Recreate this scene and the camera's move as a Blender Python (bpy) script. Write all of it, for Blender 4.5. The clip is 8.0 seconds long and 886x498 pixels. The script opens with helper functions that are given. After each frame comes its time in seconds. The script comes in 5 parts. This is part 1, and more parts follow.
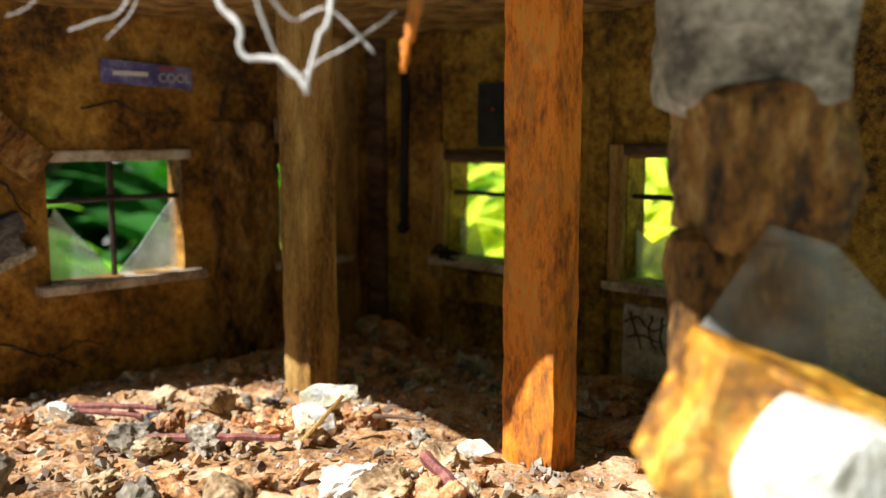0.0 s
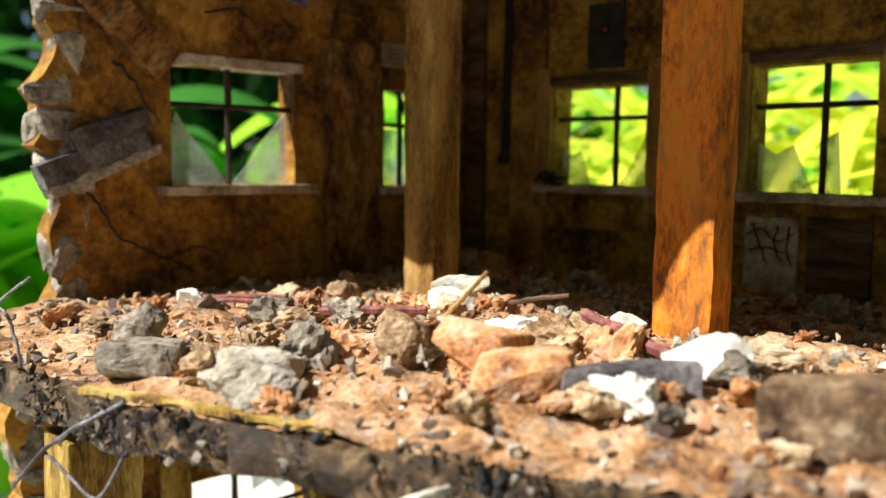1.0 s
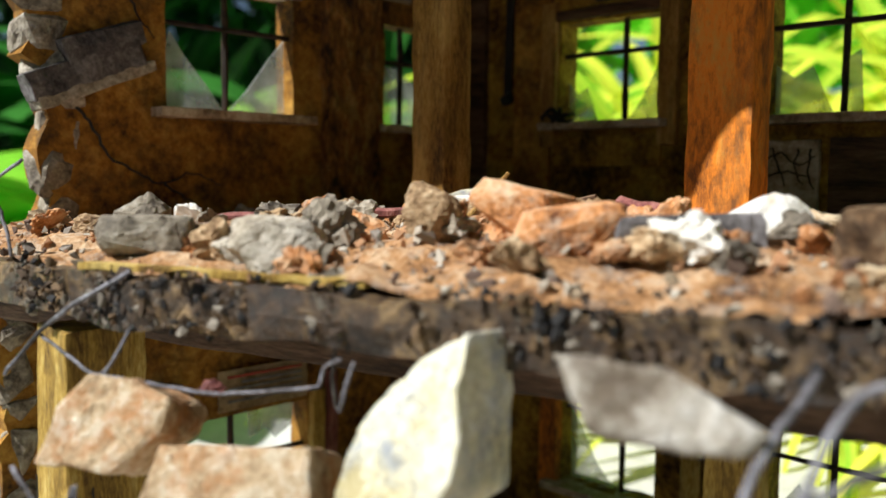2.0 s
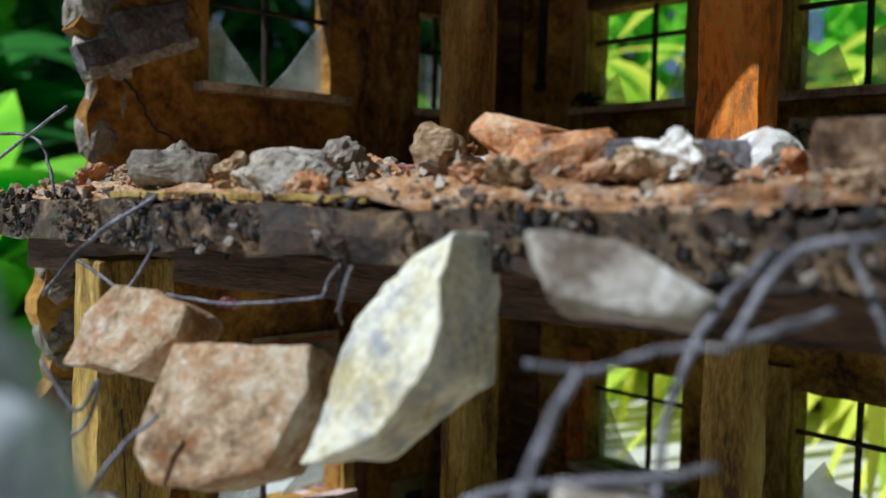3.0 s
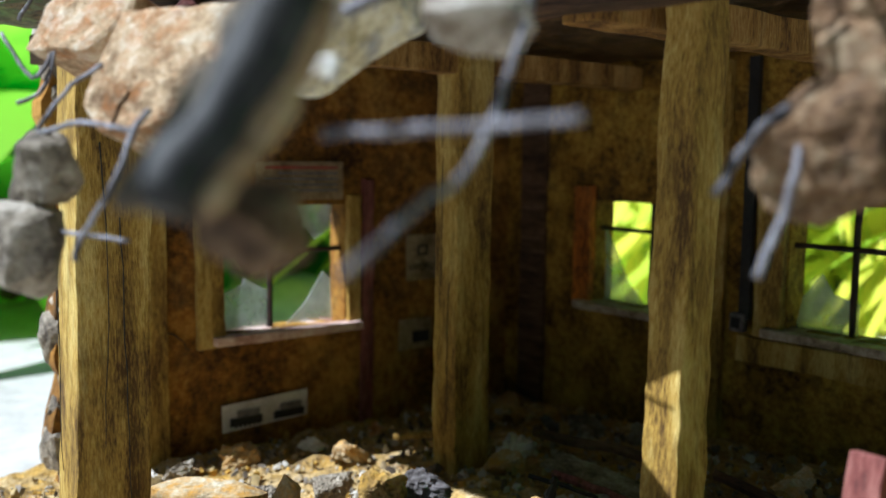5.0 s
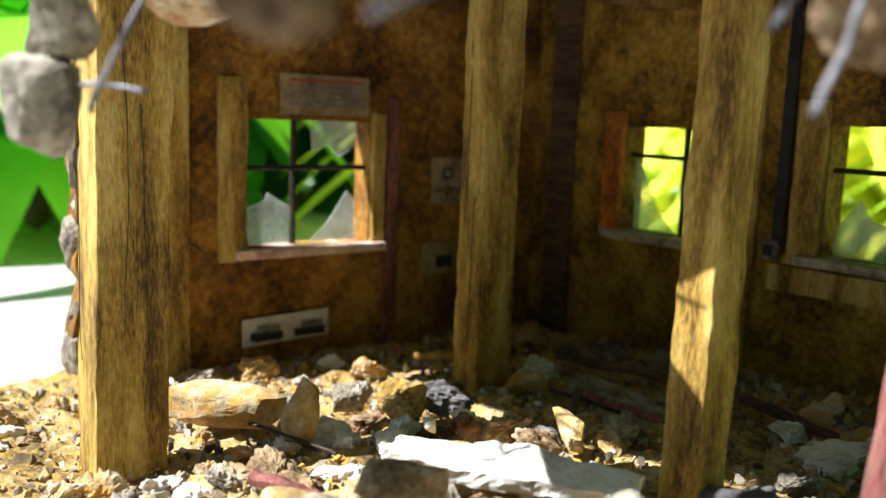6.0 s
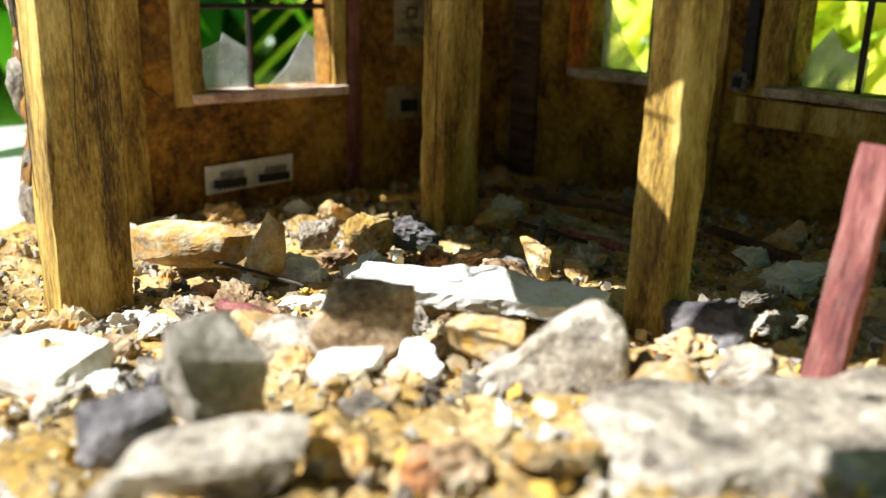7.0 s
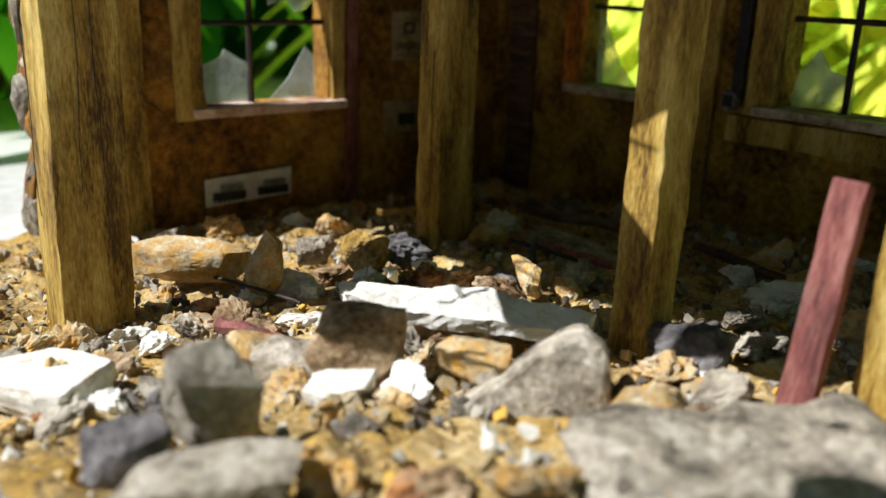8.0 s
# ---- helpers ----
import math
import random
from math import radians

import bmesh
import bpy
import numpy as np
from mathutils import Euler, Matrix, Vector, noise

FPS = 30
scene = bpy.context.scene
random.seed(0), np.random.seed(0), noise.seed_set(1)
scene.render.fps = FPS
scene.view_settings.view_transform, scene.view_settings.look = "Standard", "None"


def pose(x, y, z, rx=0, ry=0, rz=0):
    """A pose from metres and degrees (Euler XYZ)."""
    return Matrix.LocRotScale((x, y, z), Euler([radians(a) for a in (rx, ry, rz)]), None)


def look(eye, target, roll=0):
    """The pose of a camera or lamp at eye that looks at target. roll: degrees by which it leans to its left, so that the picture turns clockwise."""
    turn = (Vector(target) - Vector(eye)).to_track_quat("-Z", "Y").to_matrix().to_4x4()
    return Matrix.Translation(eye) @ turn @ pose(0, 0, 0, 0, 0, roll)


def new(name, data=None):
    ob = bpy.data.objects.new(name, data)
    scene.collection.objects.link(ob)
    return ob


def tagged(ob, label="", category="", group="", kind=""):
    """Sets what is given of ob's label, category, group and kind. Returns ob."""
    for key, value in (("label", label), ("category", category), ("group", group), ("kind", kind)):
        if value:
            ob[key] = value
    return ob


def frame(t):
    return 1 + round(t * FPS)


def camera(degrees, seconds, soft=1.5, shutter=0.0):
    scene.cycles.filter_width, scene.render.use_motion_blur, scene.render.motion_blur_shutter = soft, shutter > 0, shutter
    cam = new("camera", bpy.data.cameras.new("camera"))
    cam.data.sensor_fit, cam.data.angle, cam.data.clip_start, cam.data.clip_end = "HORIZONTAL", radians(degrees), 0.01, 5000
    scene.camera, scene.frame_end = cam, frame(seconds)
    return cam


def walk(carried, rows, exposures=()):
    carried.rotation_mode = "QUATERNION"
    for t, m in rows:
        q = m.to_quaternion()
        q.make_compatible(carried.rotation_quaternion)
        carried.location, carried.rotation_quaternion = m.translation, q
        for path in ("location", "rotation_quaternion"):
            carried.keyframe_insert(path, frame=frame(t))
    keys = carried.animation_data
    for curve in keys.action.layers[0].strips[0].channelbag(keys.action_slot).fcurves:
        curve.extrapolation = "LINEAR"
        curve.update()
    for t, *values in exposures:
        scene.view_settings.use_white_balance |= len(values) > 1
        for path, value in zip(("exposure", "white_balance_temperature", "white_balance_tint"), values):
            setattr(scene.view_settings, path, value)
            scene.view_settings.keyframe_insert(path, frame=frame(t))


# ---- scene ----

# A small model of a ruined two-storey workshop, about 25 cm high, standing outdoors.
# All lengths below are in centimetres of the model; CM turns them into metres.
CM = 0.01

# ---- camera ----
cam = camera(53.75, 8.0)
cam.data.dof.use_dof = True
cam.data.dof.focus_distance = 20 * CM
cam.data.dof.aperture_fstop = 15
ROWS = [
    (0.0, 27.87, -24.22, 21.03, 44.36, -7.24, -0.07),
    (0.5, 26.19, -25.52, 19.27, 45.75, -7.42, 1.35),
    (1.0, 25.84, -26.48, 17.30, 45.92, -5.68, 0.61),
    (1.5, 24.73, -26.46, 15.58, 45.33, -4.98, 0.34),
    (2.0, 24.43, -26.51, 14.57, 44.29, -4.91, 0.60),
    (2.2, 24.32, -26.14, 14.33, 44.94, -5.09, 0.57),
    (3.5, 26.96, -26.68, 11.82, 49.43, -2.26, 1.11),
    (4.0, 27.37, -25.85, 10.53, 50.37, -2.29, 0.64),
    (4.5, 27.46, -25.61, 9.26, 50.51, -2.98, 0.62),
    (5.0, 27.50, -25.48, 8.31, 51.38, -5.80, 0.76),
    (6.3, 27.13, -25.18, 6.63, 52.44, -10.28, 2.37),
    (6.5, 27.20, -25.11, 6.40, 51.06, -12.31, 1.46),
    (7.0, 27.14, -25.08, 6.08, 50.52, -17.26, 1.49),
    (7.5, 27.45, -25.20, 6.51, 50.89, -18.04, 1.87),
    (8.0, 27.54, -25.22, 6.64, 50.52, -17.21, 1.85),
]
walk(cam, [(t, pose(x * CM, y * CM, z * CM, 90 + pitch, 0, yaw) @ pose(0, 0, 0, 0, 0, roll))
           for t, x, y, z, yaw, pitch, roll in ROWS],
     exposures=[(0.0, 1.15, 6000, 8), (1.0, 1.0, 6200, 10), (2.2, 0.55, 5800, 8), (3.4, -0.05, 5100, 9), (4.6, -0.15, 5100, 9), (5.2, 1.1, 5400, 8),
                (6.4, 1.4, 5800, 8), (7.4, 1.35, 5800, 9), (8.0, 0.62, 5800, 9)])

# ---- light ----
SUN_TO = Vector((-0.27, -0.605, 0.75)).normalized()
world = bpy.data.worlds.new("world")
scene.world = world
world.use_nodes = True
wn = world.node_tree.nodes
sky = wn.new("ShaderNodeTexSky")
sky.sky_type = "NISHITA"
sky.sun_disc = False
sky.sun_elevation = math.asin(SUN_TO.z)
sky.sun_rotation = math.atan2(SUN_TO.x, SUN_TO.y)
world.node_tree.links.new(sky.outputs[0], wn["Background"].inputs[0])
wn["Background"].inputs[1].default_value = 0.036
sun_data = bpy.data.lights.new("sun", "SUN")
sun_data.energy, sun_data.angle, sun_data.color = 5.0, radians(0.53), (1.0, 0.95, 0.87)
sun = new("sun", sun_data)
sun.matrix_world = look(SUN_TO * 3, (0, 0, 0))


# ---- materials ----
def material(name, colors, scale, rough=0.85, bump=0.3, stretch=(1, 1, 1), fine=None, dirt=None, per_object=0.0, metal=0.0, spec=0.3):
    """colors: darker, middle and lighter tone of the surface; scale: size of the large blotches in cm; fine: of the grain;
    dirt: colour and amount of the stains."""
    m = bpy.data.materials.new(name)
    m.use_nodes = True
    nt = m.node_tree
    n, ln = nt.nodes, nt.links
    b = n["Principled BSDF"]
    b.inputs["Roughness"].default_value, b.inputs["Metallic"].default_value = rough, metal
    b.inputs["Specular IOR Level"].default_value = spec
    co = n.new("ShaderNodeTexCoord")
    info = n.new("ShaderNodeObjectInfo")
    shift = n.new("ShaderNodeVectorMath")
    shift.operation = "MULTIPLY_ADD"
    ln.new(info.outputs["Random"], shift.inputs[0])
    shift.inputs[1].default_value = (0.31, 0.17, 0.23)
    ln.new(co.outputs["Object"], shift.inputs[2])
    mp = n.new("ShaderNodeMapping")
    mp.inputs["Scale"].default_value = stretch
    ln.new(shift.outputs[0], mp.inputs["Vector"])

    def tex(size, detail, roughness=0.6):
        t = n.new("ShaderNodeTexNoise")
        t.inputs["Scale"].default_value = 1 / (size * CM)
        t.inputs["Detail"].default_value, t.inputs["Roughness"].default_value = detail, roughness
        ln.new(mp.outputs[0], t.inputs["Vector"])
        return t
    big, grain = tex(scale, 5), tex(fine or scale * 0.15, 8, 0.7)
    mix = n.new("ShaderNodeMath")
    mix.operation = "MULTIPLY_ADD"
    ln.new(grain.outputs[0], mix.inputs[0])
    mix.inputs[1].default_value = 0.55
    half = n.new("ShaderNodeMath")
    half.operation = "MULTIPLY_ADD"
    ln.new(big.outputs[0], half.inputs[0])
    half.inputs[1].default_value, half.inputs[2].default_value = 0.75, -0.15
    ln.new(half.outputs[0], mix.inputs[2])
    ramp = n.new("ShaderNodeValToRGB")
    stops = ramp.color_ramp.elements
    stops[0].position, stops[0].color = 0.36, (*colors[0], 1)
    stops[1].position, stops[1].color = 0.65, (*colors[2], 1)
    mid = stops.new(0.5)
    mid.color = (*colors[1], 1)
    ln.new(mix.outputs[0], ramp.inputs[0])
    out = ramp.outputs[0]
    if dirt:
        st = tex(scale * 0.45, 6, 0.75)
        cut = n.new("ShaderNodeMapRange")
        cut.inputs["From Min"].default_value, cut.inputs["From Max"].default_value = 0.6 - 0.2 * dirt[1], 0.85 - 0.2 * dirt[1]
        ln.new(st.outputs[0], cut.inputs[0])
        mx = n.new("ShaderNodeMix")
        mx.data_type = "RGBA"
        ln.new(cut.outputs[0], mx.inputs["Factor"])
        ln.new(out, mx.inputs["A"])
        mx.inputs["B"].default_value = (*dirt[0], 1)
        out = mx.outputs["Result"]
    if per_object:
        hsv = n.new("ShaderNodeHueSaturation")
        val = n.new("ShaderNodeMapRange")
        val.inputs["To Min"].default_value, val.inputs["To Max"].default_value = 1 - per_object, 1 + per_object
        ln.new(info.outputs["Random"], val.inputs[0])
        ln.new(val.outputs[0], hsv.inputs["Value"])
        ln.new(out, hsv.inputs["Color"])
        out = hsv.outputs[0]
    ln.new(out, b.inputs["Base Color"])
    if bump:
        bp = n.new("ShaderNodeBump")
        bp.inputs["Strength"].default_value, bp.inputs["Distance"].default_value = bump, 0.18 * CM
        ln.new(mix.outputs[0], bp.inputs["Height"])
        ln.new(bp.outputs[0], b.inputs["Normal"])
    return m


PLASTER = material("ochre_plaster", [(0.05, 0.02, 0.005), (0.28, 0.125, 0.014), (0.5, 0.28, 0.05)], 3.4, 0.92, 0.8, fine=0.3, dirt=((0.035, 0.022, 0.012), 0.65))
PLASTER_LOW = material("damp_ochre_plaster", [(0.045, 0.02, 0.005), (0.29, 0.155, 0.016), (0.54, 0.35, 0.05)], 2.6, 0.92, 0.8, fine=0.26, dirt=((0.035, 0.022, 0.01), 0.55))
WOOD = material("weathered_wood", [(0.08, 0.035, 0.01), (0.36, 0.19, 0.04), (0.58, 0.37, 0.12)], 2.2, 0.75, 0.8, (2.6, 2.6, 0.5), fine=0.12, dirt=((0.08, 0.04, 0.012), 0.45))
WOOD_ORANGE = material("rusty_stained_wood", [(0.17, 0.055, 0.01), (0.74, 0.22, 0.012), (0.6, 0.31, 0.06)], 3.0, 0.75, 0.6, (1.6, 1.6, 0.6), fine=0.3, dirt=((0.17, 0.09, 0.03), 0.55))
WOOD_LOW = material("yellowed_wood", [(0.09, 0.045, 0.01), (0.42, 0.26, 0.045), (0.66, 0.5, 0.16)], 2.2, 0.75, 0.7, (2.6, 2.6, 0.5), fine=0.14, dirt=((0.12, 0.065, 0.012), 0.5))
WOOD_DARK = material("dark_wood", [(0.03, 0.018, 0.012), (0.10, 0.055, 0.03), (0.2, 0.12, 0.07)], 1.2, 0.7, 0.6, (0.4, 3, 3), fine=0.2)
RED_WOOD = material("red_painted_wood", [(0.09, 0.03, 0.026), (0.21, 0.065, 0.055), (0.34, 0.15, 0.12)], 1.0, 0.7, 0.5, (3, 3, 0.5), fine=0.15, dirt=((0.24, 0.16, 0.12), 0.3))
SLAB = material("slab_plaster", [(0.012, 0.009, 0.007), (0.07, 0.038, 0.015), (0.3, 0.19, 0.08)], 1.1, 0.36, 1.0, fine=0.2, dirt=((0.016, 0.014, 0.013), 0.6), spec=0.5)
SILL = material("worn_sill", [(0.16, 0.11, 0.07), (0.42, 0.33, 0.24), (0.62, 0.55, 0.46)], 1.2, 0.8, 0.5, fine=0.2)
SILL_RED = material("pinkish_sill", [(0.3, 0.15, 0.11), (0.62, 0.42, 0.35), (0.78, 0.64, 0.56)], 1.2, 0.8, 0.5, fine=0.2)
PILLAR = material("brown_masonry", [(0.03, 0.016, 0.008), (0.27, 0.115, 0.02), (0.48, 0.29, 0.1)], 1.1, 0.9, 1.0, (1.3, 1.3, 0.6), fine=0.2, dirt=((0.035, 0.025, 0.018), 0.7))
AMBER = material("amber_block", [(0.16, 0.06, 0.014), (0.72, 0.29, 0.014), (0.88, 0.6, 0.1)], 1.3, 0.35, 0.8, fine=0.25, dirt=((0.07, 0.035, 0.015), 0.8), spec=0.5)
STONE = material("grey_stone", [(0.1, 0.08, 0.06), (0.32, 0.27, 0.2), (0.56, 0.5, 0.41)], 1.1, 0.9, 0.9, fine=0.18, dirt=((0.06, 0.05, 0.045), 0.45), per_object=0.22)
STONE_DARK = material("slate_stone", [(0.04, 0.035, 0.04), (0.12, 0.105, 0.1), (0.26, 0.24, 0.24)], 1.0, 0.8, 0.7, fine=0.15, per_object=0.2)
STONE_TAN = material("tan_stone", [(0.13, 0.07, 0.03), (0.42, 0.28, 0.15), (0.68, 0.56, 0.38)], 1.1, 0.9, 0.9, fine=0.16, dirt=((0.1, 0.06, 0.03), 0.5), per_object=0.2)
STONE_OCHRE = material("ochre_stone", [(0.24, 0.17, 0.09), (0.5, 0.4, 0.24), (0.74, 0.67, 0.5)], 1.0, 0.9, 0.9, fine=0.16, dirt=((0.62, 0.32, 0.04), 0.9), per_object=0.2)
STONE_RUST = material("rusty_tan_stone", [(0.2, 0.12, 0.06), (0.58, 0.42, 0.25), (0.84, 0.76, 0.6)], 1.2, 0.9, 1.0, fine=0.14, dirt=((0.46, 0.17, 0.035), 0.7))
STONE_PALE = material("pale_stone", [(0.5, 0.42, 0.22), (0.8, 0.74, 0.52), (0.88, 0.86, 0.8)], 1.6, 0.85, 1.0, fine=0.16, dirt=((0.22, 0.25, 0.33), 0.6), per_object=0.08)
STONE_WHITE = material("white_plaster_chip", [(0.55, 0.5, 0.42), (0.76, 0.73, 0.66), (0.85, 0.83, 0.78)], 1.0, 0.85, 0.4, fine=0.2, dirt=((0.5, 0.3, 0.08), 0.25), per_object=0.08)
BRICK = material("orange_brick", [(0.15, 0.055, 0.022), (0.56, 0.24, 0.08), (0.74, 0.5, 0.3)], 0.8, 0.92, 1.0, fine=0.12, dirt=((0.5, 0.42, 0.32), 0.5), per_object=0.22)
RUBBLE_UP = material("rubble_dust", [(0.1, 0.045, 0.02), (0.45, 0.23, 0.09), (0.7, 0.5, 0.31)], 1.2, 0.95, 1.0, fine=0.12, dirt=((0.5, 0.45, 0.38), 0.45))
RUBBLE_LOW = material("yellow_rubble_dust", [(0.1, 0.065, 0.03), (0.4, 0.27, 0.1), (0.68, 0.54, 0.3)], 1.6, 0.95, 0.9, fine=0.14, dirt=((0.6, 0.36, 0.06), 0.65))
IRON = material("rusty_black_iron", [(0.015, 0.012, 0.01), (0.035, 0.025, 0.02), (0.08, 0.045, 0.03)], 0.5, 0.6, 0.3, metal=0.3)
CABLE = material("black_rubber", [(0.008, 0.008, 0.008), (0.015, 0.014, 0.013), (0.03, 0.028, 0.026)], 0.6, 0.55, 0.15)
WIRE = material("grey_wire", [(0.05, 0.045, 0.045), (0.15, 0.14, 0.15), (0.34, 0.33, 0.36)], 0.6, 0.5, 0.4, metal=0.35)
TWIG = material("bleached_root", [(0.3, 0.26, 0.22), (0.58, 0.54, 0.5), (0.74, 0.72, 0.7)], 0.8, 0.7, 0.4)
CONCRETE = material("sunlit_concrete", [(0.36, 0.34, 0.31), (0.5, 0.48, 0.45), (0.6, 0.58, 0.55)], 14, 0.9, 0.3, fine=1.0)
PAPER = material("aged_paper", [(0.16, 0.11, 0.05), (0.3, 0.22, 0.12), (0.42, 0.33, 0.2)], 1.2, 0.85, 0.1)
PAPER_WHITE = material("white_paper", [(0.5, 0.46, 0.44), (0.62, 0.59, 0.58), (0.7, 0.68, 0.67)], 1.0, 0.7, 0.05)
PAPER_BLUE = material("blue_poster_paper", [(0.07, 0.06, 0.2), (0.14, 0.13, 0.32), (0.3, 0.28, 0.42)], 0.8, 0.6, 0.05)
INK = material("black_ink", [(0.012, 0.012, 0.013), (0.02, 0.02, 0.02), (0.035, 0.033, 0.03)], 0.5, 0.6, 0.0)
GREYINK = material("grey_print", [(0.1, 0.1, 0.1), (0.18, 0.17, 0.17), (0.28, 0.27, 0.26)], 0.4, 0.6, 0.0)
REDINK = material("red_print", [(0.3, 0.05, 0.04), (0.4, 0.07, 0.05), (0.45, 0.1, 0.08)], 0.4, 0.6, 0.0)
STONE_OLD = material("weathered_stone", [(0.22, 0.17, 0.12), (0.5, 0.44, 0.36), (0.74, 0.7, 0.64)], 1.2, 0.9, 1.0, fine=0.15, dirt=((0.14, 0.1, 0.07), 0.6))
STONE_BROWN = material("brown_lumpy_stone", [(0.06, 0.032, 0.015), (0.22, 0.13, 0.065), (0.42, 0.32, 0.2)], 0.9, 0.9, 1.0, fine=0.14, dirt=((0.05, 0.035, 0.025), 0.55), per_object=0.15)
BRANCH = material("bleached_bark", [(0.26, 0.26, 0.28), (0.7, 0.71, 0.74), (0.86, 0.86, 0.87)], 1.0, 0.7, 0.6, (2.2, 2.2, 0.45), fine=0.12, dirt=((0.1, 0.1, 0.13), 0.55))
BARK = material("bark", [(0.03, 0.022, 0.014), (0.09, 0.065, 0.04), (0.16, 0.12, 0.08)], 6, 0.9, 0.6, (2, 2, 0.5))


def leaf_material(name, dark, light, width, streak=(1, 1, 1)):
    m = bpy.data.materials.new(name)
    m.use_nodes = True
    n, ln = m.node_tree.nodes, m.node_tree.links
    b = n["Principled BSDF"]
    b.inputs["Roughness"].default_value = 0.45
    co = n.new("ShaderNodeTexCoord")
    geo = n.new("ShaderNodeNewGeometry")
    nz = n.new("ShaderNodeTexNoise")
    nz.inputs["Scale"].default_value = 1 / (width * CM)
    nz.inputs["Detail"].default_value = 4
    mp = n.new("ShaderNodeMapping")
    mp.inputs["Scale"].default_value = streak
    ln.new(co.outputs["Object"], mp.inputs["Vector"])
    ln.new(mp.outputs[0], nz.inputs["Vector"])
    add = n.new("ShaderNodeMath")
    add.operation = "MULTIPLY_ADD"
    ln.new(geo.outputs["Random Per Island"], add.inputs[0])
    add.inputs[1].default_value = 0.35
    info = n.new("ShaderNodeObjectInfo")
    add2 = n.new("ShaderNodeMath")
    add2.operation = "MULTIPLY_ADD"
    ln.new(info.outputs["Random"], add2.inputs[0])
    add2.inputs[1].default_value = 0.45
    ln.new(nz.outputs[0], add2.inputs[2])
    ln.new(add2.outputs[0], add.inputs[2])
    r = n.new("ShaderNodeValToRGB")
    r.color_ramp.elements[0].position, r.color_ramp.elements[0].color = 0.4, (*dark, 1)
    r.color_ramp.elements[1].position, r.color_ramp.elements[1].color = 1.1, (*light, 1)
    ln.new(add.outputs[0], r.inputs[0])
    ln.new(r.outputs[0], b.inputs["Base Color"])
    tr = n.new("ShaderNodeBsdfTranslucent")
    ln.new(r.outputs[0], tr.inputs["Color"])
    mx = n.new("ShaderNodeMixShader")
    mx.inputs[0].default_value = 0.55
    ln.new(b.outputs[0], mx.inputs[1])
    ln.new(tr.outputs[0], mx.inputs[2])
    ln.new(mx.outputs[0], n["Material Output"].inputs[0])
    return m


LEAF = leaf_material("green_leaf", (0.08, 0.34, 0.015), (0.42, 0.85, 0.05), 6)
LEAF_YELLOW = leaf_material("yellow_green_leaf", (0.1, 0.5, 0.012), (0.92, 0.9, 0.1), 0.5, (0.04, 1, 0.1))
# Green leaf toned down: its dark colour stands in for shade under trees.
LEAF_SHADED = leaf_material("shaded_green_leaf", (0.008, 0.05, 0.012), (0.06, 0.22, 0.035), 6)


def glass_material(name, low, high):
    m = bpy.data.materials.new(name)
    m.use_nodes = True
    n, ln = m.node_tree.nodes, m.node_tree.links
    b = n["Principled BSDF"]
    b.inputs["Roughness"].default_value = 0.25
    co = n.new("ShaderNodeTexCoord")
    nz = n.new("ShaderNodeTexNoise")
    nz.inputs["Scale"].default_value = 90
    nz.inputs["Detail"].default_value = 6
    ln.new(co.outputs["Object"], nz.inputs["Vector"])
    r = n.new("ShaderNodeValToRGB")
    r.color_ramp.elements[0].position, r.color_ramp.elements[0].color = 0.3, (0.38, 0.4, 0.36, 1)
    r.color_ramp.elements[1].position, r.color_ramp.elements[1].color = 0.75, (0.66, 0.69, 0.66, 1)
    ln.new(nz.outputs[0], r.inputs[0])
    ln.new(r.outputs[0], b.inputs["Base Color"])
    clear = n.new("ShaderNodeBsdfTransparent")
    mx = n.new("ShaderNodeMixShader")
    mr = n.new("ShaderNodeMapRange")
    mr.inputs["From Min"].default_value, mr.inputs["From Max"].default_value = 0.3, 0.75
    mr.inputs["To Min"].default_value, mr.inputs["To Max"].default_value = low, high
    ln.new(nz.outputs[0], mr.inputs[0])
    ln.new(mr.outputs[0], mx.inputs[0])
    ln.new(clear.outputs[0], mx.inputs[1])
    tr = n.new("ShaderNodeBsdfTranslucent")
    ln.new(r.outputs[0], tr.inputs["Color"])
    both = n.new("ShaderNodeMixShader")
    both.inputs[0].default_value = 0.22
    ln.new(b.outputs[0], both.inputs[1])
    ln.new(tr.outputs[0], both.inputs[2])
    ln.new(both.outputs[0], mx.inputs[2])
    ln.new(mx.outputs[0], n["Material Output"].inputs[0])
    return m


GLASS = glass_material("dusty_cracked_glass", 0.32, 0.7)
GLASS_CLEAR = glass_material("smeared_clear_glass", 0.08, 0.38)


# ---- building helpers ----
def mesh_of(name, bm, mat, smooth=False):
    me = bpy.data.meshes.new(name)
    bm.normal_update()
    bm.to_mesh(me)
    bm.free()
    for v in me.vertices:
        v.co *= CM
    me.materials.append(mat)
    if smooth:
        for p in me.polygons:
            p.use_smooth = True
    return me


def part(name, bm, mat, parent, label="", smooth=False):
    """Links a bmesh as one mesh under a thing or part; its lengths are in the parent's own centimetres."""
    ob = new(name, bm if isinstance(bm, bpy.types.Mesh) else mesh_of(name, bm, mat, smooth))
    ob.parent = parent
    if label:
        tagged(ob, label)
    return ob


def thing(name, label, category, at=(0, 0, 0), turn=(0, 0, 0), group="", kind=""):
    ob = new(name)
    ob.empty_display_size = 0.5 * CM
    ob.matrix_basis = pose(at[0] * CM, at[1] * CM, at[2] * CM, *turn)
    return tagged(ob, label, category, group, kind)


